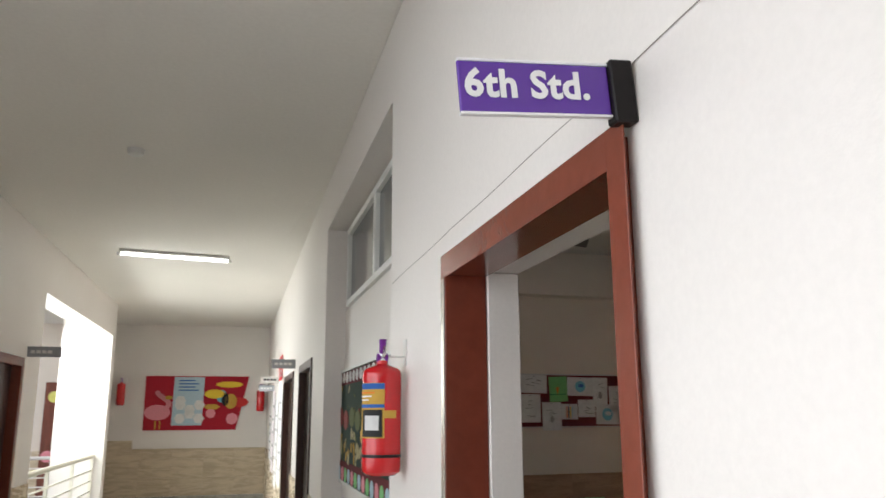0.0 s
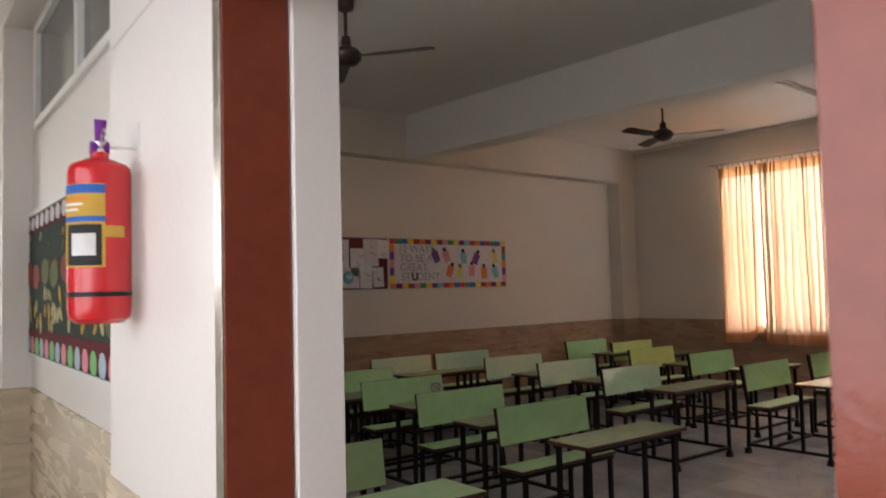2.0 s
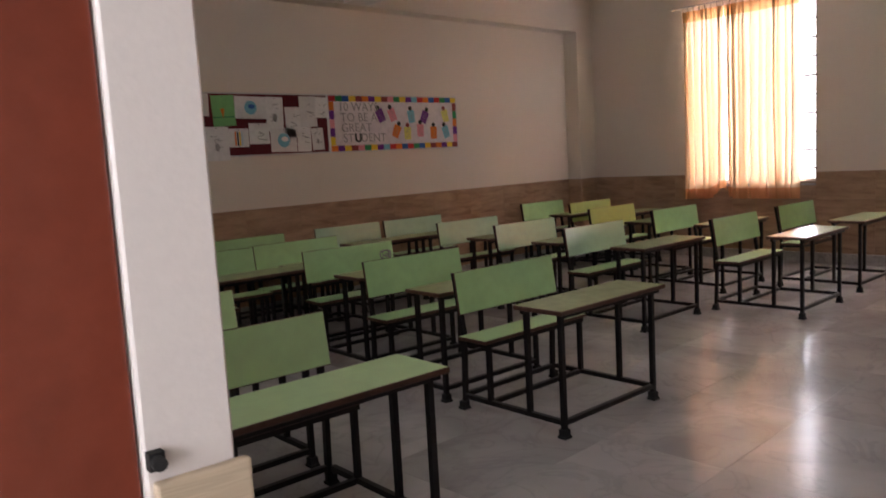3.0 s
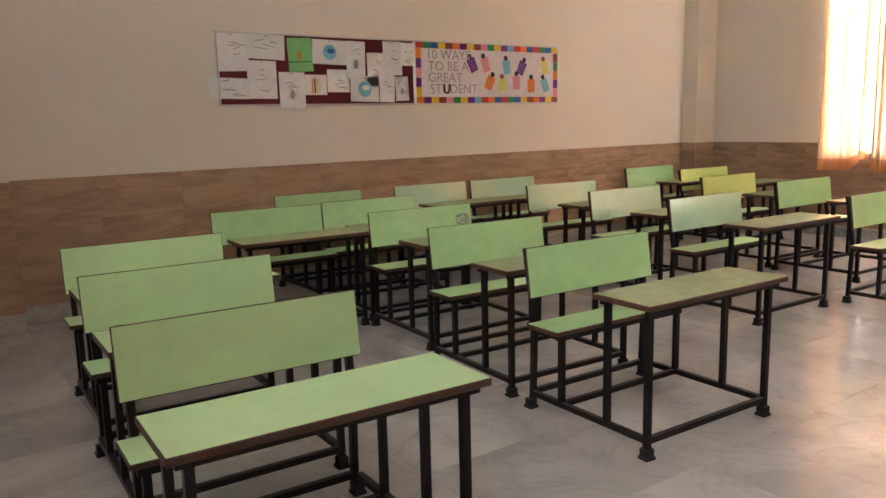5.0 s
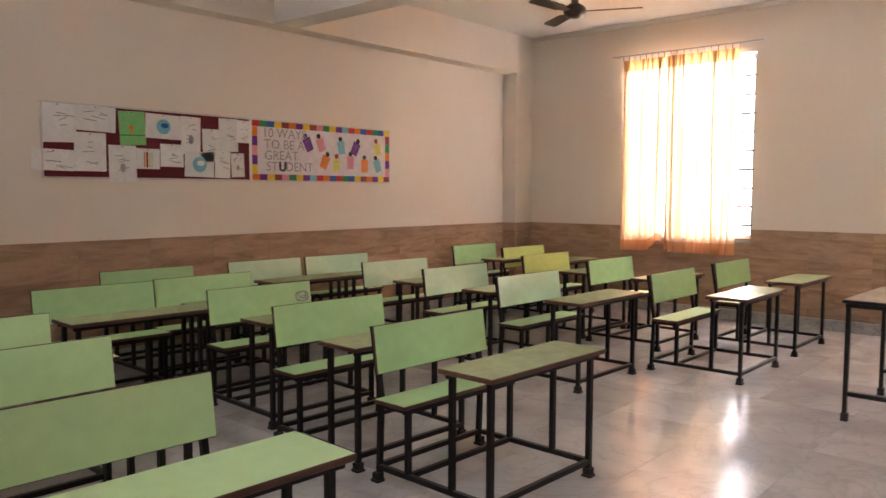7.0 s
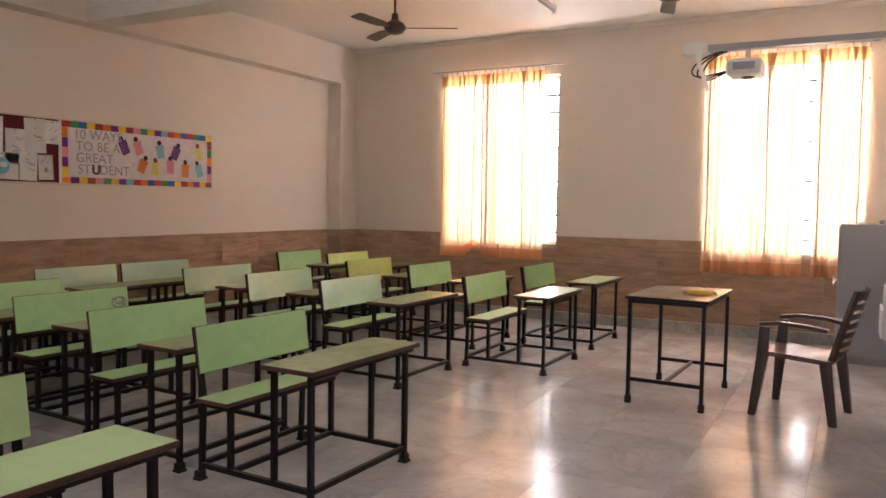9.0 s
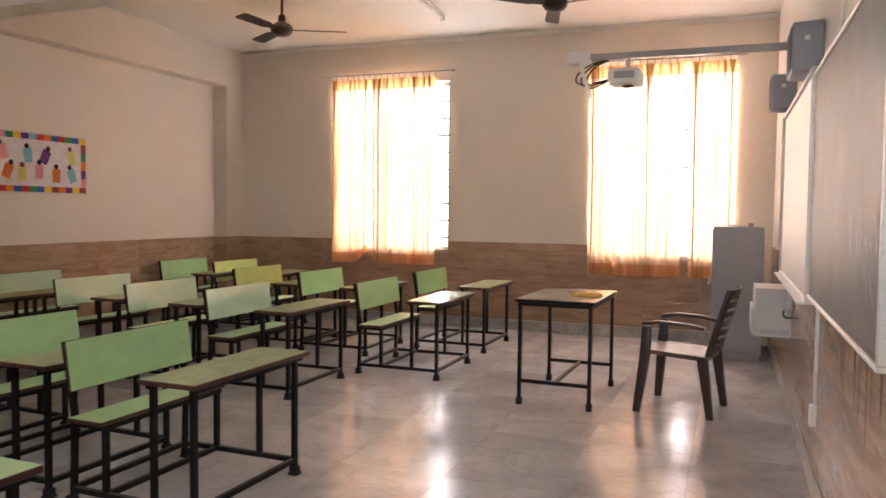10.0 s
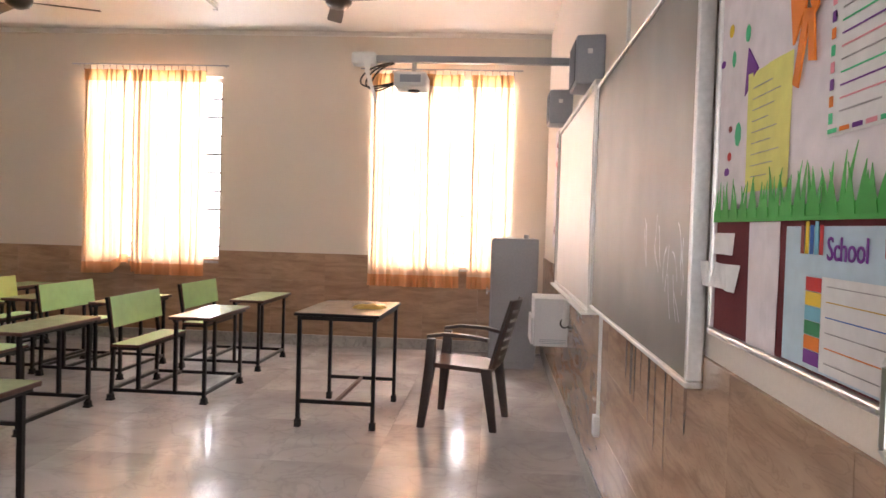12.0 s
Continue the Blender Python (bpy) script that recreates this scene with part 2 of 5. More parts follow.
SKYCARD = glow("bright sky", (1.0, 0.99, 0.97), 3.0)
COLOURS = {k: mat(k + " paper", v, 0.8, grain=25, amount=0.08) for k, v in dict(
    red=(0.55, 0.03, 0.03), green=(0.03, 0.25, 0.09), blue=(0.03, 0.12, 0.42), yellow=(0.80, 0.55, 0.04), orange=(0.75, 0.20, 0.02),
    purple=(0.16, 0.02, 0.25), pink=(0.75, 0.28, 0.33), sky=(0.20, 0.50, 0.62), brown=(0.28, 0.05, 0.04), lightgreen=(0.22, 0.55, 0.20),
    lemon=(0.72, 0.68, 0.18), grass=(0.06, 0.36, 0.06), black=(0.02, 0.02, 0.02), paleblue=(0.45, 0.58, 0.66), mint=(0.05, 0.50, 0.22), gold=(0.55, 0.33, 0.05), cream=(0.50, 0.44, 0.24), olive=(0.13, 0.15, 0.05)).items()}


# ---- building blocks ----
def box(bm, x0, x1, y0, y1, z0, z1, m=None):
    vs = [bm.verts.new(Vector(c) if m is None else m @ Vector(c)) for c in ((x0, y0, z0), (x1, y0, z0), (x1, y1, z0), (x0, y1, z0), (x0, y0, z1), (x1, y0, z1), (x1, y1, z1), (x0, y1, z1))]
    for f in ((0, 3, 2, 1), (4, 5, 6, 7), (0, 1, 5, 4), (1, 2, 6, 5), (2, 3, 7, 6), (3, 0, 4, 7)):
        bm.faces.new([vs[i] for i in f])
    return vs


def tube(bm, p, q, r, seg=10, r2=None, caps=True):
    p, q = Vector(p), Vector(q)
    r2 = r if r2 is None else r2
    turn = (q - p).to_track_quat("Z", "Y").to_matrix()
    a = [bm.verts.new(p + turn @ Vector((r * math.cos(2 * math.pi * k / seg), r * math.sin(2 * math.pi * k / seg), 0))) for k in range(seg)]
    b = [bm.verts.new(q + turn @ Vector((r2 * math.cos(2 * math.pi * k / seg), r2 * math.sin(2 * math.pi * k / seg), 0))) for k in range(seg)]
    for k in range(seg):
        bm.faces.new((a[k], a[(k + 1) % seg], b[(k + 1) % seg], b[k]))
    if caps:
        bm.faces.new(a[::-1])
        bm.faces.new(b)


def lathe(bm, profile, seg=28, centre=(0, 0, 0)):
    """A turned body round z from (radius, height) pairs."""
    rings = []
    for r, z in profile:
        rings.append([bm.verts.new((centre[0] + r * math.cos(2 * math.pi * k / seg), centre[1] + r * math.sin(2 * math.pi * k / seg), centre[2] + z)) for k in range(seg)])
    for a, b in zip(rings, rings[1:]):
        for k in range(seg):
            bm.faces.new((a[k], a[(k + 1) % seg], b[(k + 1) % seg], b[k]))
    bm.faces.new(rings[0][::-1])
    bm.faces.new(rings[-1])


def pipe(bm, pts, r, seg=8):
    for p, q in zip(pts, pts[1:]):
        tube(bm, p, q, r, seg)


def bevelled(bm, width=0.004, segments=2, only=None):
    bmesh.ops.remove_doubles(bm, verts=bm.verts, dist=1e-5)
    bmesh.ops.bevel(bm, geom=list(bm.edges) if only is None else only, offset=width, segments=segments, affect="EDGES", profile=0.5)
    return bm


def blank():
    return bmesh.new()


def mesh_of(name, bm, material, smooth=False):
    me = bpy.data.meshes.new(name)
    bmesh.ops.recalc_face_normals(bm, faces=bm.faces)
    bm.to_mesh(me)
    bm.free()
    for m in material if isinstance(material, (list, tuple)) else [material]:
        me.materials.append(m)
    if smooth:
        for p in me.polygons:
            p.use_smooth = True
        me.set_sharp_from_angle(angle=radians(40))
    return me


def part(name, bm, material, parent, label="", smooth=False):
    ob = new(name, mesh_of(name, bm, material, smooth))
    ob.parent = parent
    if label:
        ob["label"] = label
    return ob


def thing(name, at, label, category, group="", turn=0.0):
    ob = new(name)
    ob.empty_display_size = 0.1
    ob.matrix_world = pose(*at, 0, 0, turn)
    return tagged(ob, label, category, group)


def structure(name, bm, material, label="", category=""):
    ob = new(name, mesh_of(name, bm, material))
    return tagged(ob, label, category, kind="structure")


def letters(text, size, parent, material, place, turn, name="lettering", bold=0.0, space=1.0):
    """Words in the built-in font, as a mesh; turn: Euler degrees."""
    cu = bpy.data.curves.new("words", "FONT")
    cu.body, cu.size, cu.extrude, cu.offset, cu.space_character = text, size, 0.0008, bold, space
    cu.align_x, cu.align_y = "LEFT", "CENTER"
    cu.resolution_u = 3
    tmp = bpy.data.objects.new("words", cu)
    scene.collection.objects.link(tmp)
    me = bpy.data.meshes.new_from_object(tmp.evaluated_get(bpy.context.evaluated_depsgraph_get()))
    bpy.data.objects.remove(tmp)
    me.materials.clear()
    me.materials.append(material)
    ob = new(name, me)
    ob.parent = parent
    ob.matrix_local = pose(*place, *turn)
    return ob


def slab(bm, outline, depth, m):
    """A flat shape cut out of card: outline in its own plane, then placed by m."""
    a = [bm.verts.new(m @ Vector((x, y, 0))) for x, y in outline]
    b = [bm.verts.new(m @ Vector((x, y, depth))) for x, y in outline]
    bm.faces.new(a[::-1])
    bm.faces.new(b)
    k = len(a)
    for i in range(k):
        bm.faces.new((a[i], a[(i + 1) % k], b[(i + 1) % k], b[i]))


def disc(r, seg=20, sx=1.0, sy=1.0, cx=0.0, cy=0.0):
    return [(cx + r * sx * math.cos(2 * math.pi * k / seg), cy + r * sy * math.sin(2 * math.pi * k / seg)) for k in range(seg)]


# ---- structure: walls, ceiling, floor ----
def walls():
    # wall between corridor and classroom, with the doorway and a clerestory recess
    bm = blank()
    box(bm, WO, W, BACK, DOOR[0], 0, CEIL)
    box(bm, WO, W, DOOR[0], DOOR[1], DOOR[2], CEIL)
    box(bm, WO, W, DOOR[1], 2.46, 0, CEIL)
    wall = corridor(structure("wall_west", bm, [CORR, CREAM], "off-white painted plaster wall", "wall"))
    for p in wall.data.polygons:
        if p.normal.x > 0.5 and p.center.x > W - 0.01:
            p.material_index = 1
    bm = blank()
    R0, R1, RZ = 3.27, 5.85, 3.06
    box(bm, WO, W, 2.45, R0, 0, CEIL)
    box(bm, 0.655, W, R0, R1, 0, 2.44)
    box(bm, WO, W, R0, R1, RZ, CEIL)
    box(bm, WO, W, R1, 6.8, 0, CEIL)
    box(bm, WO, W, 6.8, 8.15, 2.15, CEIL)
    box(bm, WO, W, 8.15, 9.0, 0, CEIL)
    box(bm, WO, W, 9.0, 10.7, 2.15, CEIL)
    box(bm, WO, W, 10.7, FAR, 0, CEIL)
    corridor(structure("wall_corridor_east", bm, CORR, "off-white painted plaster wall with a high window recess", "wall"))
    bm = blank()
    box(bm, 1.2, E + 0.25, N, N + 0.25, 0, CEIL)
    structure("wall_north", bm, CREAM, "cream painted classroom wall", "wall")
    bm = blank()
    box(bm, 0.60, E + 0.25, S - 0.25, S, 0, CEIL)
    structure("wall_south", bm, CREAM, "cream painted classroom wall behind the boards", "wall")
    bm = blank()
    ys = [S, WIN2[0], WIN2[1], WIN1[0], WIN1[1], N]
    for k in range(5):
        if k in (1, 3):
            box(bm, E, E + 0.25, ys[k], ys[k + 1], 0, WZ0)
            box(bm, E, E + 0.25, ys[k], ys[k + 1], WZ1, CEIL)
        else:
            box(bm, E, E + 0.25, ys[k], ys[k + 1], 0, CEIL)
    structure("wall_east", bm, CREAM, "cream painted window wall", "wall")
    # pillars and beams
    bm = blank()
    box(bm, 8.86, E, PIL, N, 0, 2.955)
    structure("pillar_north_east", bm, CREAM, "cream plastered corner pillar", "pillar")
    bm = blank()
    box(bm, 1.10, 1.50, PIL, N, 0, 2.955)
    structure("pillar_north_west", bm, CREAM, "cream plastered pillar", "pillar")
    bm = blank()
    box(bm, 1.10, E, PIL, N, 2.955, CEIL)
    structure("beam_north", bm, CREAM, "cream plastered wall beam", "beam")
    bm = blank()
    box(bm, 5.05, 5.32, S, PIL, 2.955, CEIL)
    structure("beam_cross", bm, CEILING, "plastered ceiling beam", "beam")
    # corridor: left wall with openings to a bright court, far wall, back wall
    bm = blank()
    box(bm, LEFT - 0.3, LEFT, BACK, -3.4, 0, CEIL)
    box(bm, LEFT - 0.3, LEFT, -3.4, 3.8, 2.95, CEIL)
    box(bm, LEFT - 0.3, LEFT, -3.4, 3.8, 0, 0.9)
    box(bm, LEFT - 0.3, LEFT, 3.8, 7.0, 0, CEIL)
    box(bm, LEFT - 0.3, LEFT, 7.0, 8.07, 2.2, CEIL)
    box(bm, LEFT - 0.3, LEFT, 8.07, 8.73, 0, CEIL)
    box(bm, LEFT - 0.3, LEFT, 8.73, 13.3, 2.92, CEIL)
    box(bm, LEFT - 0.3, LEFT, 8.73, 13.3, -0.3, 0.10)
    box(bm, LEFT - 0.75, LEFT - 0.42, 13.3, FAR, 0, CEIL)
    box(bm, LEFT - 0.42, LEFT, 13.3, 13.55, 0, CEIL)
    corridor(structure("wall_corridor", bm, CORR, "off-white corridor wall open to a bright court", "wall"))
    bm = blank()
    box(bm, LEFT - 0.75, 1.6, FAR, FAR + 0.25, 0, CEIL)
    box(bm, -2.03, 1.6, FAR - 0.06, FAR, DADO, 3.0)
    corridor(structure("wall_corridor_end", bm, CORR, "cream wall closing the corridor", "wall"))
    bm = blank()
    box(bm, LEFT - 1.2, W, BACK - 0.25, BACK, 0, CEIL)
    structure("wall_corridor_back", bm, CORR, "plain off-white wall", "wall")
    bm = blank()
    box(bm, W, E, S, N, CEIL, CEIL + 0.15)
    structure("ceiling", bm, CEILING, "white painted ceiling", "ceiling")
    bm = blank()
    box(bm, LEFT - 1.2, 2.4, BACK, FAR + 0.6, CEIL + 0.004, CEIL + 0.15)
    structure("ceiling_corridor", bm, CEILING, "white painted corridor ceiling", "ceiling")
    # dark closed doors along the corridor
    for y0, y1 in ((6.8, 8.15), (9.0, 10.7)):
        bm = blank()
        box(bm, W - 0.06, W - 0.01, y0, y1, 0, 2.15)
        d = corridor(structure("door_corridor", bm, DARKDOOR, "dark brown corridor door", "door"))
        fr = blank()
        box(fr, WO - 0.015, WO + 0.06, y0 - 0.0, y0 + 0.07, 0, 2.15)
        box(fr, WO - 0.015, WO + 0.06, y1 - 0.07, y1, 0, 2.15)
        box(fr, WO - 0.015, WO + 0.06, y0 + 0.07, y1 - 0.07, 2.08, 2.15)
        part("door_frame", fr, DARKDOOR, d)
    bm = blank()
    box(bm, LEFT - 0.12, LEFT - 0.07, 7.0, 8.07, 0, 2.2)
    d = corridor(structure("door_opposite", bm, DARKDOOR, "dark brown door across the corridor", "door"))
    fr = blank()
    box(fr, LEFT - 0.07, LEFT + 0.02, 7.0, 7.08, 0, 2.2)
    box(fr, LEFT - 0.07, LEFT + 0.02, 7.99, 8.07, 0, 2.2)
    box(fr, LEFT - 0.07, LEFT + 0.02, 7.08, 7.99, 2.12, 2.2)
    part("door_frame", fr, FRAME, d)


walls()

# the door frame, its steel corner strip, and the open leaf
frame_ob = thing("door_frame", (WO, DOOR[0], 0), "red-brown enamelled door frame with a steel corner strip", "door frame")
frame_ob["kind"] = "structure"
corridor(frame_ob)
dw, dz = DOOR[1] - DOOR[0], DOOR[2]
for nm, b in (("jamb", (-0.02, 0.115, 0, 0.037, 0, dz)), ("jamb", (-0.02, 0.115, dw - 0.03, dw, 0, dz)), ("head", (-0.02, 0.115, 0.037, dw - 0.03, dz - 0.045, dz))):
    bm = blank()
    box(bm, *b)
    part(nm, bevelled(bm, 0.004), FRAME, frame_ob)
for nm, b in (("casing", (-0.024, -0.02, -0.028, 0.036, 0, dz + 0.02)), ("casing", (-0.024, -0.02, 0.036, dw, dz - 0.053, dz + 0.02)), ("steel_strip", (-0.023, -0.002, dw - 0.028, dw + 0.008, 0, dz - 0.042))):
    bm = blank()
    box(bm, *b)
    part(nm, bevelled(bm, 0.0012), STEEL if nm == "steel_strip" else FRAME, frame_ob)
bm = blank()
box(bm, 0.118, 0.219, 0.002, dw - 0.002, dz - 0.03, dz + 0.004)
part("plaster_head", bm, CORR, frame_ob, "white plastered lintel edge")
bm = blank()
box(bm, 0.117, 0.2195, dw - 0.040, dw - 0.001, 0, dz - 0.031)
part("plaster_reveal", bevelled(bm, 0.003, 1), CORR, frame_ob, "white plastered door reveal")
bm = blank()
box(bm, 0.118, 0.135, dw - 0.055, dw - 0.041, 1.075, 1.095)
tube(bm, (0.126, dw - 0.066, 1.085), (0.126, dw - 0.042, 1.085), 0.008)
part("door_stop", bm, RUBBER, frame_ob)

leaf = thing("door_leaf", (0.745, 1.20, 0), "brown laminate classroom door standing open against the wall", "door", turn=3.0)
leaf["kind"] = "structure"
bm = blank()
box(bm, 0, 0.97, 0, 0.038, 0.01, 2.10)
part("panel", bevelled(bm, 0.003), LEAF, leaf)
bm = blank()
pts = [(0.890, 0.04, 1.27), (0.890, 0.052, 1.262), (0.893, 0.072, 1.255), (0.896, 0.080, 1.235), (0.896, 0.080, 1.155), (0.893, 0.072, 1.138), (0.890, 0.052, 1.13), (0.890, 0.04, 1.12)]
pipe(bm, pts, 0.008)
box(bm, 0.878, 0.902, 0.0385, 0.044, 1.255, 1.285)
box(bm, 0.878, 0.902, 0.0385, 0.044, 1.10, 1.13)
part("handle", bm, ALU, leaf, "bent aluminium pull handle", smooth=True)


# ---- pieces: slabs and tiles share their meshes ----
def piece_mesh(name, sx, sy, sz, material, b=0.0015):
    bm = blank()
    box(bm, 0, sx, 0, sy, 0, sz)
    if b:
        bevelled(bm, b, 1)
    return mesh_of(name, bm, material)


def lay_floor(name, x0, x1, y0, y1, size, material, label):
    bm = blank()
    box(bm, x0, x1, y0, y1, -0.12, -0.012)
    base = structure(name, bm, GROUT, label, "floor")
    cache = {}
    y = y0
    while y < y1 - 0.02:
        d = min(size, y1 - y)
        x = x0
        while x < x1 - 0.02:
            w = min(size * 1.5, x1 - x)
            key = (round(w, 3), round(d, 3))
            if key not in cache:
                cache[key] = piece_mesh("slab", w - 0.001, d - 0.001, 0.012, material, 0.0004)
            ob = new("slab", cache[key])
            ob.parent = base
            ob.location = (x, y, -0.012)
            x += w
        y += d
    return base


def tile_run(parent, origin, turn, length, rows, tile, material, thick=0.012, cuts=()):
    """Tiles along +x of a frame at origin turned by turn degrees, facing -y of that frame."""
    cache = {}
    m = pose(*origin, 0, 0, turn)
    z = 0.0
    for h in rows:
        x = 0.0
        while x < length - 0.01:
            w = min(tile, length - x)
            key = (round(w, 3), round(h, 3))
            if key not in cache:
                cache[key] = piece_mesh("wall_tile", w - 0.001, thick, h - 0.001, material, 0.0005)
            ob = new("wall_tile", cache[key])
            ob.parent = parent
            ob.matrix_local = m @ pose(x, -thick, z)
            x += w
        z += h


ROWS3 = (0.29, 0.305, 0.305)


def dados():
    for name, label, runs in (
        ("dado_classroom", "beige veined glazed wall tiles with grey stone skirting", (
            ((1.50, N, 0.12), 0, 7.36, DADO_TILE), ((1.10, PIL, 0.12), 0, 0.40, DADO_TILE), ((8.86, PIL, 0.12), 0, 0.35, DADO_TILE),
            ((8.86, N, 0.12), -90, 0.21, DADO_TILE), ((1.50, PIL, 0.12), 90, 0.21, DADO_TILE),
            ((E, PIL, 0.12), -90, PIL - WIN1[1], DADO_TILE), ((E, WIN1[0], 0.12), -90, WIN1[0] - WIN2[1], DADO_TILE),
            ((E, S, 0.12), 180, E - W, DADO_TILE))),
        ("dado_corridor", "cream veined glazed corridor wall tiles", (
            ((LEFT - 0.42, FAR, 0.12), 0, 2.99, CDADO), ((0.655, 5.85, 0.12), -90, 2.58, CDADO), ((WO, 3.27, 0.12), -90, 0.82, CDADO), ((WO, 6.8, 0.12), -90, 0.95, CDADO), ((WO, 9.0, 0.12), -90, 0.85, CDADO),
            ((LEFT, 8.07, 0.12), 90, 0.66, CDADO), ((WO, FAR, 0.12), -90, FAR - 10.7, CDADO), ((WO, 5.85, 0.12), 0, 0.15, CDADO),
            ((LEFT, 3.8, 0.12), 90, 3.2, CDADO))),
    ):
        base = new(name)
        tagged(base, label, "wall tiles", kind="structure")
        if name == "dado_corridor":
            corridor(base)
        for o, turn, ln, m in runs:
            tile_run(base, o, turn, ln, (0.29, 0.305, 0.335) if turn == 180 else (0.34, 0.36, 0.36) if o[1] == FAR and turn == 0 else ROWS3, 0.60, m)
            sk = blank()
            box(sk, 0, ln, -0.018, 0, 0, 0.115)
            s = part("skirting", bevelled(sk, 0.002, 1), SKIRT, base)
            s.matrix_local = pose(o[0], o[1], 0, 0, 0, turn)
        if name == "dado_classroom":
            for w in (WIN1, WIN2):
                tile_run(base, (E, w[1], 0.12), -90, w[1] - w[0], (0.29, 0.305, 0.2), 0.60, DADO_TILE)
                sk = blank()
                box(sk, 0, w[1] - w[0], -0.018, 0, 0, 0.115)
                part("skirting", bevelled(sk, 0.002, 1), SKIRT, base).matrix_local = pose(E, w[1], 0, 0, 0, -90)


# ---- windows and curtains ----
def window(name, y0, y1):
    bm = blank()
    box(bm, E + 0.10, E + 0.15, y0, y0 + 0.05, WZ0, WZ1)
    box(bm, E + 0.10, E + 0.15, y1 - 0.05, y1, WZ0, WZ1)
    box(bm, E + 0.10, E + 0.15, y0 + 0.05, y1 - 0.05, WZ0, WZ0 + 0.05)
    box(bm, E + 0.10, E + 0.15, y0 + 0.05, y1 - 0.05, WZ1 - 0.05, WZ1)
    ob = structure(name, bm, ALU, "aluminium window with a horizontal bar grille", "window")
    mid = (y0 + y1) / 2
    for a, b in ((y0 + 0.05, mid - 0.025), (mid + 0.025, y1 - 0.05)):
        g = blank()
        box(g, E + 0.122, E + 0.127, a, b, WZ0 + 0.05, WZ1 - 0.05)
        p = part("pane", g, GLASS, ob)
        p.visible_shadow = False
    g = blank()
    box(g, E + 0.105, E + 0.145, mid - 0.025, mid + 0.025, WZ0 + 0.05, WZ1 - 0.05)
    part("mullion", g, ALU, ob)
    z = WZ0 + 0.16
    while z < WZ1 - 0.05:
        g = blank()
        tube(g, (E + 0.06, y0, z), (E + 0.06, y1, z), 0.014, 6)
        part("grille_bar", g, BLACK, ob)
        z += 0.205
    s = blank()
    box(s, E - 0.02, E + 0.10, y0, y1, WZ0 - 0.03, WZ0)
    part("window_sill", bevelled(s, 0.004), SKIRT, ob)


def curtain(y0, y1, z0, z1, gaps, rod, seed, lift=None):
    """Sheer panels with pinch pleats on a thin rod; gaps: where one panel ends and the next begins."""
    ob = thing("curtain", (E - 0.07, (y0 + y1) / 2, z0), "sheer cream and orange curtain hanging from a thin rod", "curtain")
    cy = (y0 + y1) / 2
    rnd = random.Random(seed)
    edges = [y1] + [g for pair in gaps for g in pair] + [y0]
    for k in range(0, len(edges), 2):
        a, b = edges[k], edges[k + 1]
        ph = rnd.uniform(0, 6)
        nw = max(2, round((a - b) / 0.078))
        cols, rws = nw * 16, 36
        fold = [rnd.choice((0.35, 0.5, 0.7, 0.85, 1.0, 1.15, 1.9)) for _ in range(nw)]
        fold[0], fold[-1] = 2.4, 1.7
        grid = []
        for i in range(cols + 1):
            u = i / cols
            col = []
            for j in range(rws + 1):
                v = j / rws
                amp = 0.016 + 0.028 * min(1, v * 3)
                w = 2 * math.pi * nw * u + 0.25 * math.sin(3 * v + ph) * min(1, 6 * u) * min(1, 6 - 6 * u)
                deep = fold[min(nw - 1, int(u * nw))] + 1.5 * max(0, 1 - 7 * v) - 0.25 * v
                y = a + (b - a) * (u + 0.028 * math.sin(4 * math.pi * u + ph) - 0.028 * math.sin(ph) + 0.014 * math.sin(10 * math.pi * u) + deep * math.sin(w) / (2 * math.pi * nw)) + 0.010 * math.sin(5 * v + ph + 9 * u) * v
                x = amp * math.cos(w) + 0.010 * math.sin(17 * u + 2 * v)
                z = z1 - (z1 - z0) * v
                if lift:
                    z += v ** 6 * lift[1] * math.exp(-((y - lift[0]) / 0.09) ** 2)
                col.append((x, y - cy, z - z0))
            grid.append(col)
        split = int(rws * 0.945)
        for nm, m, r0, r1 in (("heading", HEADER, 0, 2), ("panel", CURTAIN, 2, split), ("hem", HEM, split, rws)):
            bm = blank()
            vs = [[bm.verts.new(c) for c in col[r0:r1 + 1]] for col in grid]
            for i in range(cols):
                for j in range(r1 - r0):
                    bm.faces.new((vs[i][j], vs[i + 1][j], vs[i + 1][j + 1], vs[i][j + 1]))
            part(nm, bm, m, ob, "hem in deeper orange that stands for light dimmed by overlapping folds" if nm == "hem" else "", smooth=True)
        for i in range(nw + 1):
            yy = a + (b - a) * i / nw
            bm = blank()
            tube(bm, (0, yy - cy, z1 - z0 - 0.01), (0, yy - cy, rod[2] - z0), 0.004, 6)
            part("curtain_hook", bm, STEEL, ob)
    bm = blank()
    tube(bm, (0, rod[0] - cy, rod[2] - z0), (0, rod[1] - cy, rod[2] - z0), 0.008, 8)
    for yy in (rod[0] + 0.05, rod[1] - 0.05):
        tube(bm, (0, yy - cy, rod[2] - z0), (0.07, yy - cy, rod[2] - z0), 0.006, 6)
    part("rod", bm, GREYBOX, ob, "thin steel curtain rod")


window("window_1", *WIN1)
window("window_2", *WIN2)
curtain(4.93, 6.32, 0.725, 2.99, ((5.80, 5.795),), (4.68, 6.46, 3.045), 3, lift=(5.84, 0.13))
curtain(1.56, 3.10, 0.69, 2.99, ((2.09, 2.02),), (1.466, 3.215, 3.04), 8)


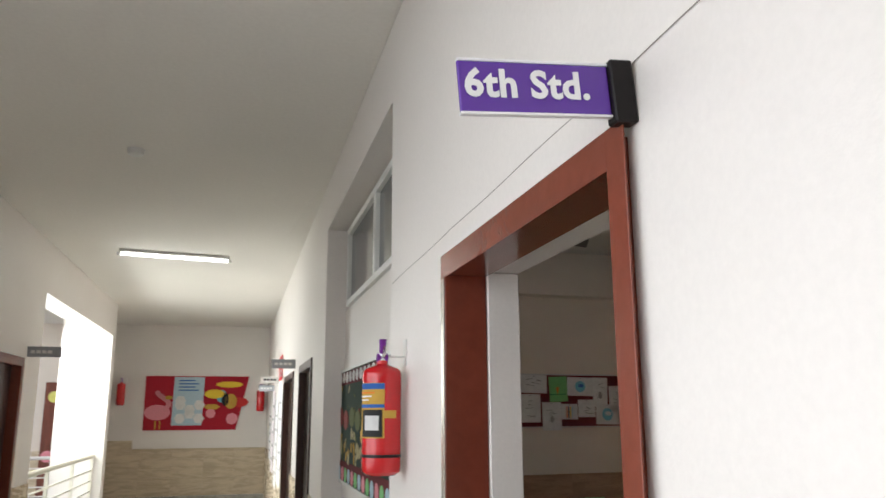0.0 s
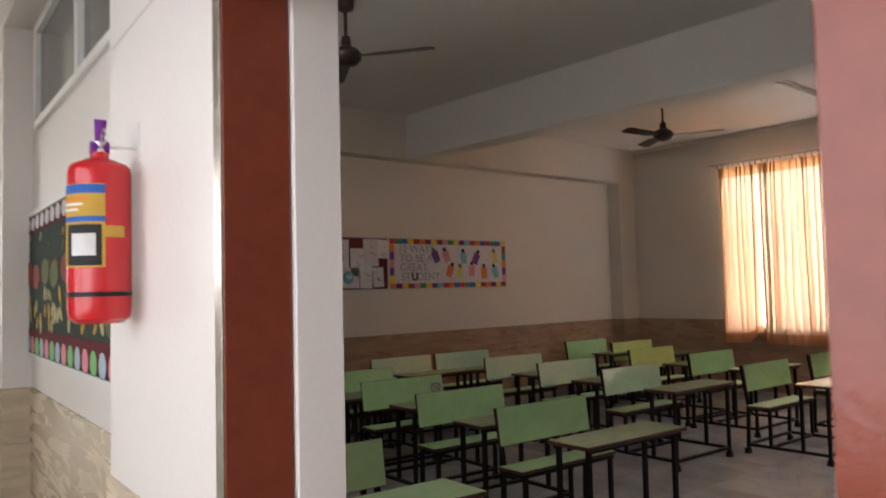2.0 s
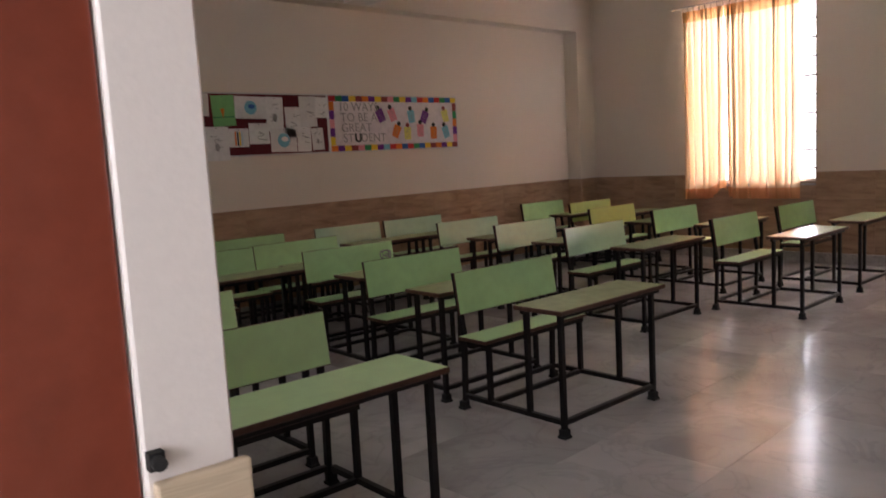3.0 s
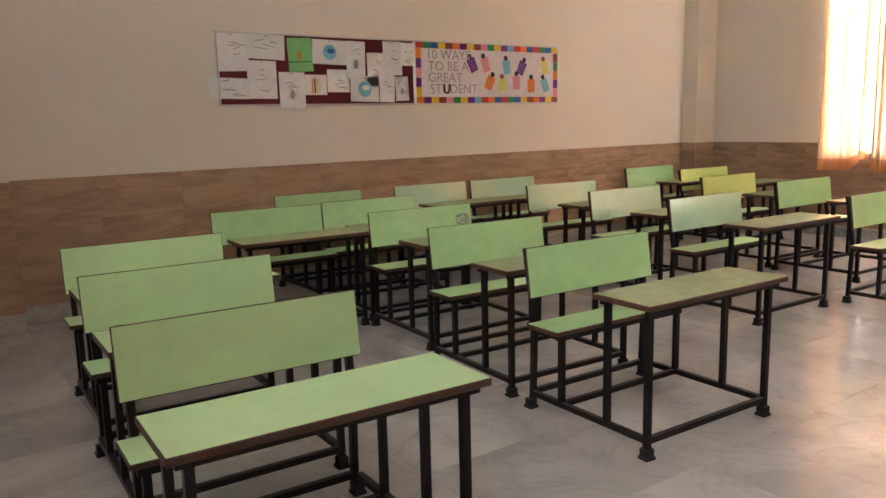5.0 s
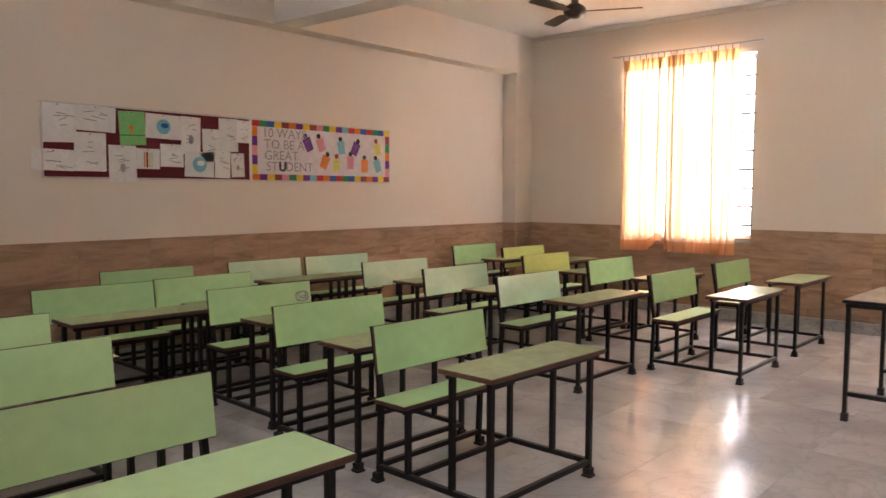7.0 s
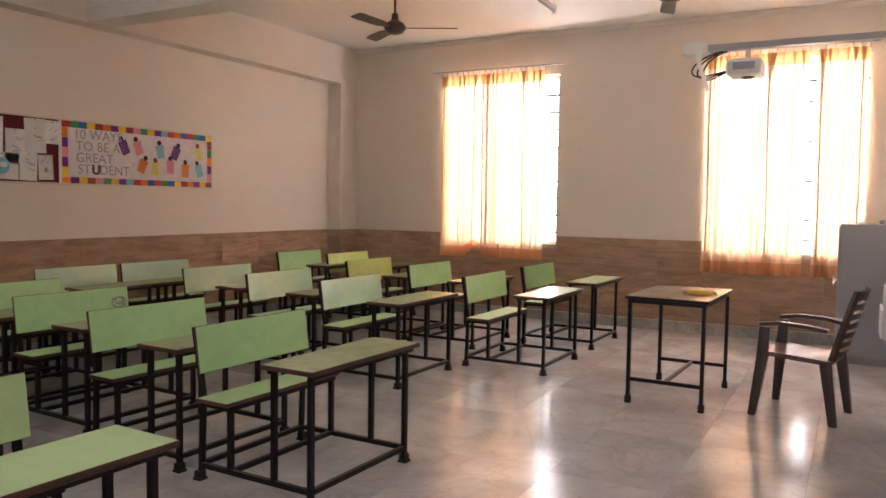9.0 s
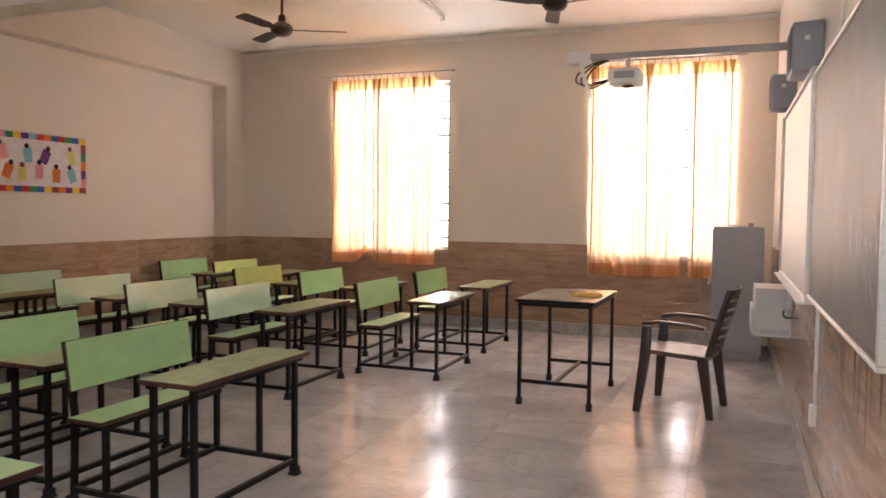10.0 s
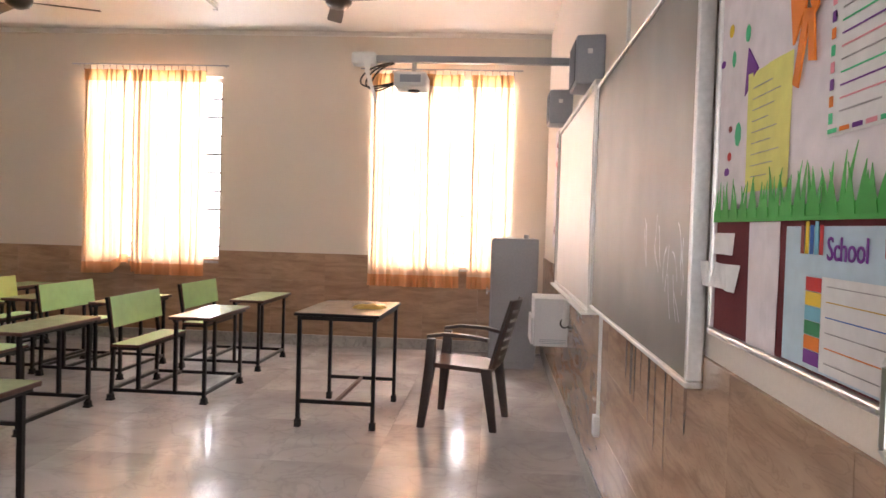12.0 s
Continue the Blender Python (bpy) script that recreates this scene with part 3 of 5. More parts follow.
# ---- desks with benches ----
def laminated(name, parent, b, face, m=None, flip="z", label=""):
    """A board whose two faces get the laminate, the rim the wood."""
    bm = blank()
    box(bm, *b)
    bevelled(bm, 0.003, 1)
    if m:
        bmesh.ops.transform(bm, matrix=m, verts=bm.verts)
    ob = part(name, bm, [face, EDGE], parent, label)
    axis = {"z": Vector((0, 0, 1)), "y": Vector((0, 1, 0))}[flip]
    if m:
        axis = m.to_3x3() @ axis
    for p in ob.data.polygons:
        p.material_index = 0 if abs(p.normal.dot(axis)) > 0.95 else 1
    return ob


def school_desk(at, turn, back, seat, top, label):
    ob = thing("school_desk", at, label, "school desk", "classroom desks with benches", turn)
    laminated("desktop", ob, (-0.445, 0.445, -0.055, 0.255, 0.622, 0.645), top)
    laminated("seat", ob, (-0.43, 0.43, 0.48, 0.69, 0.402, 0.422), seat)
    lean = pose(0, 0.70, 0.555, -8, 0, 0)
    laminated("backrest", ob, (-0.41, 0.41, -0.014, 0.0, -0.02, 0.215), back, lean, "y")
    t = 0.0125
    for sx in (-0.385, 0.385):
        for y0, y1, z1 in ((0.0, 0.0, 0.622), (0.22, 0.22, 0.622), (0.50, 0.50, 0.402)):
            bm = blank()
            box(bm, sx - t, sx + t, y0 - t, y0 + t, 0.0 if y0 == 0 else 0.085, z1)
            part("leg", bm, BLACK, ob)
        bm = blank()
        for za, zb, ya, yb in ((0, 0.42, 0.70, 0.685), (0.42, 0.76, 0.685, 0.742)):
            vs = []
            for z, y in ((za, ya), (zb, yb)):
                vs.append([bm.verts.new((sx * 0.97 + dx, y + dy + 0.014, z)) for dx, dy in ((-t, -t), (t, -t), (t, t), (-t, t))])
            for k in range(4):
                bm.faces.new((vs[0][k], vs[0][(k + 1) % 4], vs[1][(k + 1) % 4], vs[1][k]))
            bm.faces.new(vs[0][::-1])
            bm.faces.new(vs[1])
        part("back_leg", bm, BLACK, ob)
        bm = blank()
        box(bm, sx - t, sx + t, 0.0125, 0.69, 0.065, 0.09)
        part("side_rail", bm, BLACK, ob)
        bm = blank()
        box(bm, sx - t, sx + t, 0.51, 0.69, 0.377, 0.402)
        part("seat_rail", bm, BLACK, ob)
        for y in (0.0, 0.712):
            bm = blank()
            box(bm, sx - 0.02, sx + 0.02, y - 0.02, y + 0.02, 0, 0.045)
            box(bm, sx - 0.025, sx + 0.025, y - 0.025, y + 0.025, 0, 0.012)
            part("rubber_foot", bm, RUBBER, ob)
    for nm, b in (("front_rail", (-0.37, 0.37, -t, t, 0.065, 0.09)), ("back_rail", (-0.37, 0.37, 0.70, 0.725, 0.065, 0.09)), ("middle_rail", (-0.37, 0.37, 0.488, 0.512, 0.065, 0.09)), ("apron", (-0.42, 0.42, -0.03, -0.008, 0.60, 0.621)), ("apron", (-0.42, 0.42, 0.208, 0.232, 0.60, 0.621)), ("apron", (-0.41, 0.41, 0.488, 0.512, 0.377, 0.401)), ("apron", (-0.41, 0.41, 0.655, 0.68, 0.377, 0.401))):
        bm = blank()
        box(bm, *b)
        part(nm, bm, BLACK, ob)
    return ob


PLAIN = "green laminate school desk and bench on a black steel frame"
desk_green = school_desk((3.58, 3.715, 0), -2.0, GREEN, GREEN, DESKTOP, PLAIN)
desk_bright = school_desk((1.725, 3.51, 0), -2.5, BRIGHT, BRIGHT, BRIGHT, "mint green school desk and bench, lightened for door light, with chipped brown edges")
desk_yellow = school_desk((7.50, 5.60, 0), -2.0, YELLOW, GREEN, DESKTOP, "school desk with a yellow-green backrest on black steel frame")
desk_pale = school_desk((5.71, 4.575, 0), -1.5, PALE, GREEN, DESKTOP, "school desk with a glossy green backrest, window sheen put into its colour")
for src, spots in ((desk_green, ((3.63, 4.59, -3.0), (3.77, 5.49, -3.0), (3.86, 6.33, -2.0), (3.84, 7.13, -1.0), (2.99, 6.30, -3.0), (6.715, 3.808, -0.5), (8.02, 3.81, -1.0), (7.42, 4.79, -2.0), (8.10, 7.05, -1.0))),
                   (desk_bright, ((1.815, 4.45, -2.0), (1.895, 5.32, -2.0))),
                   (desk_yellow, ((8.24, 6.41, -1.5),)),
                   (desk_pale, ((5.78, 5.41, -2.5), (5.82, 6.22, -4.0), (5.86, 7.08, -2.0), (5.02, 7.13, -1.0)))):
    for x, y, turn in spots:
        copy = copy_thing(src, pose(x, y, 0, 0, 0, turn))
        if (x, y) == (3.77, 5.49):
            # a pencil drawing on the backrest
            bm = blank()
            for r, cx, cz in ((0.045, 0.33, 0.665), (0.028, 0.335, 0.675), (0.016, 0.345, 0.66)):
                ring = disc(r, 12, 1.2, 0.8)
                for (a, b), (c, d) in zip(ring, ring[1:] + ring[:1]):
                    box(bm, min(a, c) + cx - 0.0018, max(a, c) + cx + 0.0018, -0.001, 0.0005, min(b, d) + cz - 0.0018, max(b, d) + cz + 0.0018, pose(0, 0.70 - 0.0145, 0.555, -8, 0, 0) @ pose(0, 0, -0.555))
            part("pencil_scribble", bm, PENCIL, copy, "pencil scribble on the backrest")


# ---- teacher's corner ----
def teacher_table():
    ob = thing("teacher_table", (6.27, 2.722, 0), "teacher's table with a worn beige top and thin black steel legs", "table", turn=-2)
    bm = blank()
    box(bm, -0.46, 0.46, -0.285, 0.285, 0.742, 0.764)
    top = part("tabletop", bevelled(bm, 0.006, 2), [TABLETOP, BLACK], ob, "worn beige laminate top with black edge")
    for p in top.data.polygons:
        p.material_index = 0 if p.normal.z > 0.95 else 1
    for x in (-0.425, 0.425):
        for y in (-0.253, 0.253):
            bm = blank()
            box(bm, x - 0.0125, x + 0.0125, y - 0.0125, y + 0.0125, 0.03, 0.715)
            part("leg", bm, BLACK, ob)
            bm = blank()
            box(bm, x - 0.019, x + 0.019, y - 0.019, y + 0.019, 0, 0.05)
            part("rubber_foot", bm, RUBBER, ob)
        bm = blank()
        box(bm, x - 0.011, x + 0.011, -0.240, 0.240, 0.16, 0.185)
        part("side_rail", bm, BLACK, ob)
    bm = blank()
    box(bm, -0.414, 0.414, -0.011, 0.011, 0.161, 0.184)
    part("stretcher", bm, EDGE, ob)
    for b in ((-0.44, 0.44, -0.267, -0.242), (-0.44, 0.44, 0.242, 0.267), (-0.44, -0.415, -0.242, 0.242), (0.415, 0.44, -0.242, 0.242)):
        bm = blank()
        box(bm, *b, 0.715, 0.741)
        part("apron", bm, BLACK, ob)


def duster():
    ob = new("duster_cloth")
    rnd = random.Random(4)
    bm = blank()
    nx, ny = 16, 8
    vs = []
    for i in range(nx + 1):
        row = []
        for j in range(ny + 1):
            u, v = i / nx * 2 - 1, j / ny * 2 - 1
            h = 0.030 * max(0, 1 - u * u) ** 0.5 * max(0, 1 - v * v) ** 0.5 + 0.006 * math.sin(9 * u + 4 * v) * (1 - abs(v)) + 0.003
            row.append(bm.verts.new((0.11 * u * (1 + 0.15 * math.sin(3 * v)), 0.045 * v * (1 + 0.25 * math.sin(4 * u)), max(0.002, h))))
        vs.append(row)
    for i in range(nx):
        for j in range(ny):
            bm.faces.new((vs[i][j], vs[i + 1][j], vs[i + 1][j + 1], vs[i][j + 1]))
    me = mesh_of("duster_cloth", bm, mat("yellow duster cloth", (0.60, 0.40, 0.10), 0.9, grain=150, amount=0.25), True)
    bpy.data.objects.remove(ob)
    ob = new("duster_cloth", me)
    ob.matrix_world = pose(6.20, 2.575, 0.764, 0, 0, -75)
    tagged(ob, "crumpled yellow duster cloth lying on the teacher's table", "cloth")


def plastic_chair():
    ob = thing("plastic_chair", (6.195, 1.891, 0), "dark brown moulded plastic armchair", "chair", turn=-11)
    # local: front +y, back -y
    for sx in (-1, 1):
        for y0, y1, nm in ((0.24, 0.20, "front_leg"), (-0.25, -0.19, "back_leg")):
            bm = blank()
            ztop = 0.60 if nm == "front_leg" else 0.42
            rows = ((0.0, 0.272 if y0 > 0 else 0.225, y0, 0.020, 0.024), (0.40, 0.215, y1, 0.028, 0.034), (ztop, 0.225, y1 - (0.01 if y1 > 0 else -0.0), 0.022, 0.03))
            rings = [[bm.verts.new((sx * cx + dx * a, y + dy * b, z)) for dx, dy in ((-1, -1), (1, -1), (1, 1), (-1, 1))] for z, cx, y, a, b in rows]
            for r0, r1 in zip(rings, rings[1:]):
                for k in range(4):
                    bm.faces.new((r0[k], r0[(k + 1) % 4], r1[(k + 1) % 4], r1[k]))
            bm.faces.new(rings[0][::-1])
            bm.faces.new(rings[-1])
            bmesh.ops.recalc_face_normals(bm, faces=bm.faces)
            part(nm, bevelled(bm, 0.006, 2), CHAIRBROWN, ob, smooth=True)
        bm = blank()
        pts = [(0.235, 0.215, 0.605), (0.245, 0.10, 0.625), (0.245, -0.08, 0.62), (0.225, -0.20, 0.60)]
        for (x, y, z), (x2, y2, z2) in zip(pts, pts[1:]):
            vs = [bm.verts.new((sx * (a + o), b, c + h)) for a, b, c in ((x, y, z), (x2, y2, z2)) for o, h in ((-0.025, 0), (0.025, 0), (0.025, 0.022), (-0.025, 0.022))]
            for f in ((0, 1, 5, 4), (1, 2, 6, 5), (2, 3, 7, 6), (3, 0, 4, 7), (0, 3, 2, 1), (4, 5, 6, 7)):
                bm.faces.new([vs[i] for i in f])
        part("armrest", bm, CHAIRBROWN, ob)
    bm = blank()
    nx, ny = 10, 10
    top, bot = [], []
    for i in range(nx + 1):
        rt, rb = [], []
        for j in range(ny + 1):
            u, v = i / nx * 2 - 1, j / ny * 2 - 1
            z = 0.425 - 0.018 * (1 - u * u) * (1 - v * v) + 0.012 * v
            w = 0.225 - 0.02 * (1 - v) / 2
            rt.append(bm.verts.new((w * u, 0.215 * v, z)))
            rb.append(bm.verts.new((w * u, 0.215 * v, z - 0.03)))
        top.append(rt)
        bot.append(rb)
    for i in range(nx):
        for j in range(ny):
            bm.faces.new((top[i][j], top[i + 1][j], top[i + 1][j + 1], top[i][j + 1]))
            bm.faces.new((bot[i][j + 1], bot[i + 1][j + 1], bot[i + 1][j], bot[i][j]))
    for j in range(ny):
        bm.faces.new((top[0][j], top[0][j + 1], bot[0][j + 1], bot[0][j]))
        bm.faces.new((top[nx][j + 1], top[nx][j], bot[nx][j], bot[nx][j + 1]))
        bm.faces.new((top[j + 1][0], top[j][0], bot[j][0], bot[j + 1][0]))
        bm.faces.new((top[j][ny], top[j + 1][ny], bot[j + 1][ny], bot[j][ny]))
    part("seat", bm, SEATWORN, ob, "worn lighter brown seat", smooth=True)

    def back_at(u, v):
        w = 0.205 + 0.02 * v - 0.04 * v ** 4
        return Vector((w * u, -0.20 - 0.13 * v - 0.035 * (1 - u * u), 0.42 + 0.46 * v))

    def back_piece(name, u0, u1, v0, v1, nu, nv):
        bm = blank()
        fr = [[bm.verts.new(back_at(u0 + (u1 - u0) * i / nu, v0 + (v1 - v0) * j / nv)) for j in range(nv + 1)] for i in range(nu + 1)]
        bk = [[bm.verts.new(back_at(u0 + (u1 - u0) * i / nu, v0 + (v1 - v0) * j / nv) + Vector((0, -0.02, -0.004))) for j in range(nv + 1)] for i in range(nu + 1)]
        for i in range(nu):
            for j in range(nv):
                bm.faces.new((fr[i][j], fr[i + 1][j], fr[i + 1][j + 1], fr[i][j + 1]))
                bm.faces.new((bk[i][j + 1], bk[i + 1][j + 1], bk[i + 1][j], bk[i][j]))
        for i in range(nu):
            bm.faces.new((fr[i + 1][0], fr[i][0], bk[i][0], bk[i + 1][0]))
            bm.faces.new((fr[i][nv], fr[i + 1][nv], bk[i + 1][nv], bk[i][nv]))
        for j in range(nv):
            bm.faces.new((fr[0][j], fr[0][j + 1], bk[0][j + 1], bk[0][j]))
            bm.faces.new((fr[nu][j + 1], fr[nu][j], bk[nu][j], bk[nu][j + 1]))
        part(name, bm, CHAIRBROWN, ob, smooth=True)

    back_piece("back_side", -1.0, -0.72, 0, 1, 2, 10)
    back_piece("back_side", 0.72, 1.0, 0, 1, 2, 10)
    back_piece("back_top", -0.72, 0.72, 0.86, 1.0, 8, 2)
    for k in range(6):
        back_piece("back_slat", -0.72, 0.72, 0.04 + k * 0.137, 0.04 + k * 0.137 + 0.085, 8, 2)


def almirah():
    ob = thing("steel_cabinet", (8.255, 1.29, 0), "grey painted steel cabinet with an open gap beside its door", "cabinet")
    bm = blank()
    box(bm, 0.0, 0.70, 0.0, 0.44, 0.06, 1.26)
    part("body", bevelled(bm, 0.006, 2), ALMIRAH, ob)
    bm = blank()
    box(bm, 0.015, 0.69, 0.015, 0.43, 0.0, 0.06)
    part("plinth", bm, ALMIRAH, ob)
    for a, b in ((0.01, 0.347), (0.353, 0.69)):
        bm = blank()
        box(bm, a, b, 0.44, 0.456, 0.09, 1.24)
        d = part("door", bevelled(bm, 0.003, 1), ALMIRAH, ob)
    bm = blank()
    tube(bm, (0.33, 0.456, 0.72), (0.33, 0.49, 0.72), 0.008)
    box(bm, 0.322, 0.338, 0.482, 0.494, 0.68, 0.76)
    part("handle", bm, STEEL, ob)


def small_things_on_cabinet():
    for k, (x, y, w, d, h, m, nm, lab) in enumerate(((8.55, 1.52, 0.10, 0.06, 0.012, PVC, "chalk_box", "small white chalk box lying on the steel cabinet"), (8.62, 1.36, 0.06, 0.05, 0.045, GREYBOX, "small_tin", "small dark tin standing on the steel cabinet"))):
        bm = blank()
        if nm == "small_tin":
            lathe(bm, ((0.022, 0), (0.025, 0.004), (0.025, 0.036), (0.021, 0.04)), 16)
        else:
            box(bm, -w / 2, w / 2, -d / 2, d / 2, 0, 0.02)
            box(bm, -w / 2 + 0.006, w / 2 - 0.006, -d / 2 + 0.006, d / 2 - 0.006, 0.02, 0.024)
        ob = new(nm, mesh_of(nm, bm, m, True))
        ob.location = (x - 0.165, y + 0.045, 1.26)
        tagged(ob, lab, "box" if nm == "chalk_box" else "tin")


def wall_box():
    ob = thing("wall_equipment_box", (6.30, S, 0.53), "white steel equipment box with vent slots fixed to the wall", "equipment box")
    bm = blank()
    box(bm, 0, 0.42, 0, 0.25, 0, 0.34)
    part("body", bevelled(bm, 0.005, 2), WHITEBOX, ob)
    bm = blank()
    box(bm, 0.01, 0.41, 0.253, 0.27, 0.01, 0.2)
    part("front_flap", bevelled(bm, 0.003, 1), WHITEBOX, ob)
    for r in range(3):
        for c in range(11):
            bm = blank()
            box(bm, -0.0035, 0.001, 0.022 + c * 0.017 + (r % 2) * 0.006, 0.034 + c * 0.017 + (r % 2) * 0.006, 0.022 + r * 0.012, 0.027 + r * 0.012)
            part("vent_slot", bm, GREYBOX, ob)
    bm = blank()
    lathe(bm, ((0.030, 0), (0.036, 0.003), (0.036, 0.008), (0.030, 0.010)), 24)
    ring = part("grommet", bm, BLACK, ob, smooth=True)
    ring.matrix_local = pose(0, 0.035, 0.17, 0, -90, 0)
    bm = blank()
    pipe(bm, [(-0.01, 0.035, 0.17), (-0.05, 0.035, 0.18), (-0.06, 0.03, 0.22), (-0.06, 0.025, 0.34)], 0.026, 14)
    part("flexible_conduit", bm, PVC, ob, smooth=True)


def board_frame(ob, w, h, depth, r=0.022, m=None):
    for nm, b in (("frame_bottom", (0, w, 0, depth, 0, r)), ("frame_top", (0, w, 0, depth, h - r, h)), ("frame_side", (0, r, 0, depth, r, h - r)), ("frame_side", (w - r, w, 0, depth, r, h - r))):
        bm = blank()
        box(bm, *b)
        part(nm, bevelled(bm, 0.005, 2), m or ALU, ob)


def south_boards():
    g = thing("green_chalkboard", (2.825, S + 0.012, 0.967), "dusty green chalkboard with an aluminium frame and chalk smears", "chalkboard")
    w, h = 1.97, 1.13
    bm = blank()
    box(bm, 0.01, w - 0.01, 0.0, 0.035, 0.01, h - 0.01)
    part("writing_surface", bm, CHALK, g)
    board_frame(g, w, h, 0.045, 0.018)
    rnd = random.Random(11)
    for k in range(15):
        x0, z0 = rnd.uniform(0.06, 0.62), rnd.uniform(0.10, 0.32)
        pts = [(x0, 0.0354, z0)]
        a = rnd.uniform(0.8, 2.2)
        for q in range(5):
            a += rnd.uniform(-0.5, 0.5)
            pts.append((pts[-1][0] + 0.018 * math.cos(a), 0.0354, pts[-1][2] + 0.03 * math.sin(a)))
        bm = blank()
        for p, q in zip(pts, pts[1:]):
            side = (Vector(q) - Vector(p)).cross(Vector((0, 1, 0))).normalized() * 0.0028
            bm.faces.new([bm.verts.new(Vector(c) + s) for c, s in ((p, -side), (q, -side), (q, side), (p, side))])
        part("chalk_stroke", bm, CHALKMARK, g)
    wb = thing("whiteboard", (4.80, S + 0.012, 0.93), "large glossy whiteboard with an aluminium frame", "whiteboard")
    w, h = 2.15, 1.20
    bm = blank()
    box(bm, 0.01, w - 0.01, 0.0, 0.04, 0.01, h - 0.01)
    part("writing_surface", bm, WHITEBOARD, wb)
    board_frame(wb, w, h, 0.055, 0.03, PVC)
    bm = blank()
    box(bm, 0.0, w, 0.055, 0.085, 0.0, 0.012)
    part("pen_tray", bm, PVC, wb)
    bm = blank()
    box(bm, w - 0.005, w + 0.004, 0.0, 0.058, 0.0, h)
    part("edge_strip", bm, BLACK, wb)
    # paper display beyond the whiteboard
    d = thing("paper_display", (7.25, S + 0.002, 1.20), "faded pink paper display pinned to the wall", "wall display")
    bm = blank()
    box(bm, 0, 0.8, 0, 0.006, 0, 1.05)
    part("backing", bm, PINKPAPER, d)
    rnd = random.Random(5)
    for k in range(14):
        bm = blank()
        x, z, q = rnd.uniform(0.05, 0.7), rnd.uniform(0.05, 0.95), rnd.uniform(0.02, 0.05)
        slab(bm, disc(q, 8), 0.003, pose(x, 0.006, z, -90, 0, 0))
        part("cutout", bm, COLOURS[rnd.choice(("pink", "brown", "orange", "paleblue"))], d)


def class_notice_board():
    nb = thing("notice_board", (1.56, S + 0.003, 1.12), "maroon notice board with paper garden display and school chart", "notice board")
    w, h = 1.20, 1.20
    bm = blank()
    box(bm, 0.01, w - 0.01, 0.0, 0.012, 0.01, h - 0.01)
    part("felt", bm, MAROON, nb)
    board_frame(nb, w, h, 0.024, 0.016)

    def sheet(name, x0, x1, z0, z1, m, lift=0.0135, label="", wave=0.0):
        if x1 < 1.0:
            x0, x1 = min(x0 * 1.82, 1.17), min(x1 * 1.82, 1.18)
        bm = blank()
        n = 8
        a = [[bm.verts.new((w - (x0 + (x1 - x0) * i / n), lift + wave * math.sin(9 * i / n + 2 * j), z0 + (z1 - z0) * j)) for j in (0, 1)] for i in range(n + 1)]
        b = [[bm.verts.new(v.co + Vector((0, 0.0012, 0))) for v in c] for c in a]
        for i in range(n):
            bm.faces.new((a[i][0], a[i + 1][0], a[i + 1][1], a[i][1]))
            bm.faces.new((b[i][1], b[i + 1][1], b[i + 1][0], b[i][0]))
            bm.faces.new((a[i][1], a[i + 1][1], b[i + 1][1], b[i][1]))
            bm.faces.new((a[i][0], b[i][0], b[i + 1][0], a[i + 1][0]))
        part(name, bm, m, nb, label)

    # distances run from the board's edge beside the chalkboard
    G = 0.272
    sheet("garden_paper", 0.015, 1.17, G + 0.02, h - 0.02, PINKPAPER, 0.0135, "pinkish paper background", 0.002)
    for k in range(57):
        rnd = random.Random(50 + k)
        x = 0.03 + k * 0.0202
        far = min(1.0, x / 0.6)
        hh = rnd.uniform(0.05, 0.085) + 0.035 * far * rnd.random()
        half = 0.011 + 0.008 * far * rnd.random()
        bm = blank()
        dx = rnd.uniform(-0.03, 0.022)
        left = [(half * (1 - t) + dx * t * t, hh * t) for t in (0, 0.3, 0.6, 0.85)]
        right = [(-half * (1 - t) + dx * t * t, hh * t) for t in (0.85, 0.6, 0.3, 0)]
        pts = [(w - x + a, b) for a, b in left + [(dx, hh)] + right]
        slab(bm, pts[::-1], 0.0012, pose(0, 0.021 + 0.002 * (k % 3), G + 0.006, 90, 0, 0))
        part("grass_blade", bm, COLOURS["grass"], nb)
    sheet("grass_strip", 0.015, 1.17, G - 0.002, G + 0.026, COLOURS["grass"], 0.020, "green paper grass")
    sheet("yellow_chart", 0.125, 0.255, G + 0.06, G + 0.31, COLOURS["lemon"], 0.0165, "pale yellow poem sheet", 0.002)
    for k in range(9):
        sheet("text_line", 0.145, 0.145 + 0.085 * (0.6 + 0.4 * ((k * 7) % 5) / 4), G + 0.09 + k * 0.023, G + 0.0914 + k * 0.023, PENCIL, 0.0195)
    # orange paper bow
    bm = blank()
    for pts in ([(0.215, 0.38), (0.255, 0.40), (0.30, 0.37), (0.29, 0.345), (0.235, 0.285)], [(0.30, 0.37), (0.315, 0.43), (0.345, 0.43), (0.35, 0.33), (0.33, 0.32)], [(0.285, 0.34), (0.315, 0.335), (0.265, 0.20), (0.24, 0.21)], [(0.305, 0.335), (0.33, 0.33), (0.345, 0.235), (0.315, 0.24)]):
        slab(bm, [(w - 0.525 - 0.9 * (x - 0.285), 0.365 + 0.95 * (z - 0.34)) for x, z in pts][::-1], 0.004, pose(0, 0.024, G, 90, 0, 0))
    part("paper_bow", bm, COLOURS["orange"], nb, "orange paper bow")
    sheet("rules_chart", 0.345, 0.535, G + 0.13, G + 0.385, PAPER, 0.017, "white chart with a coloured border")
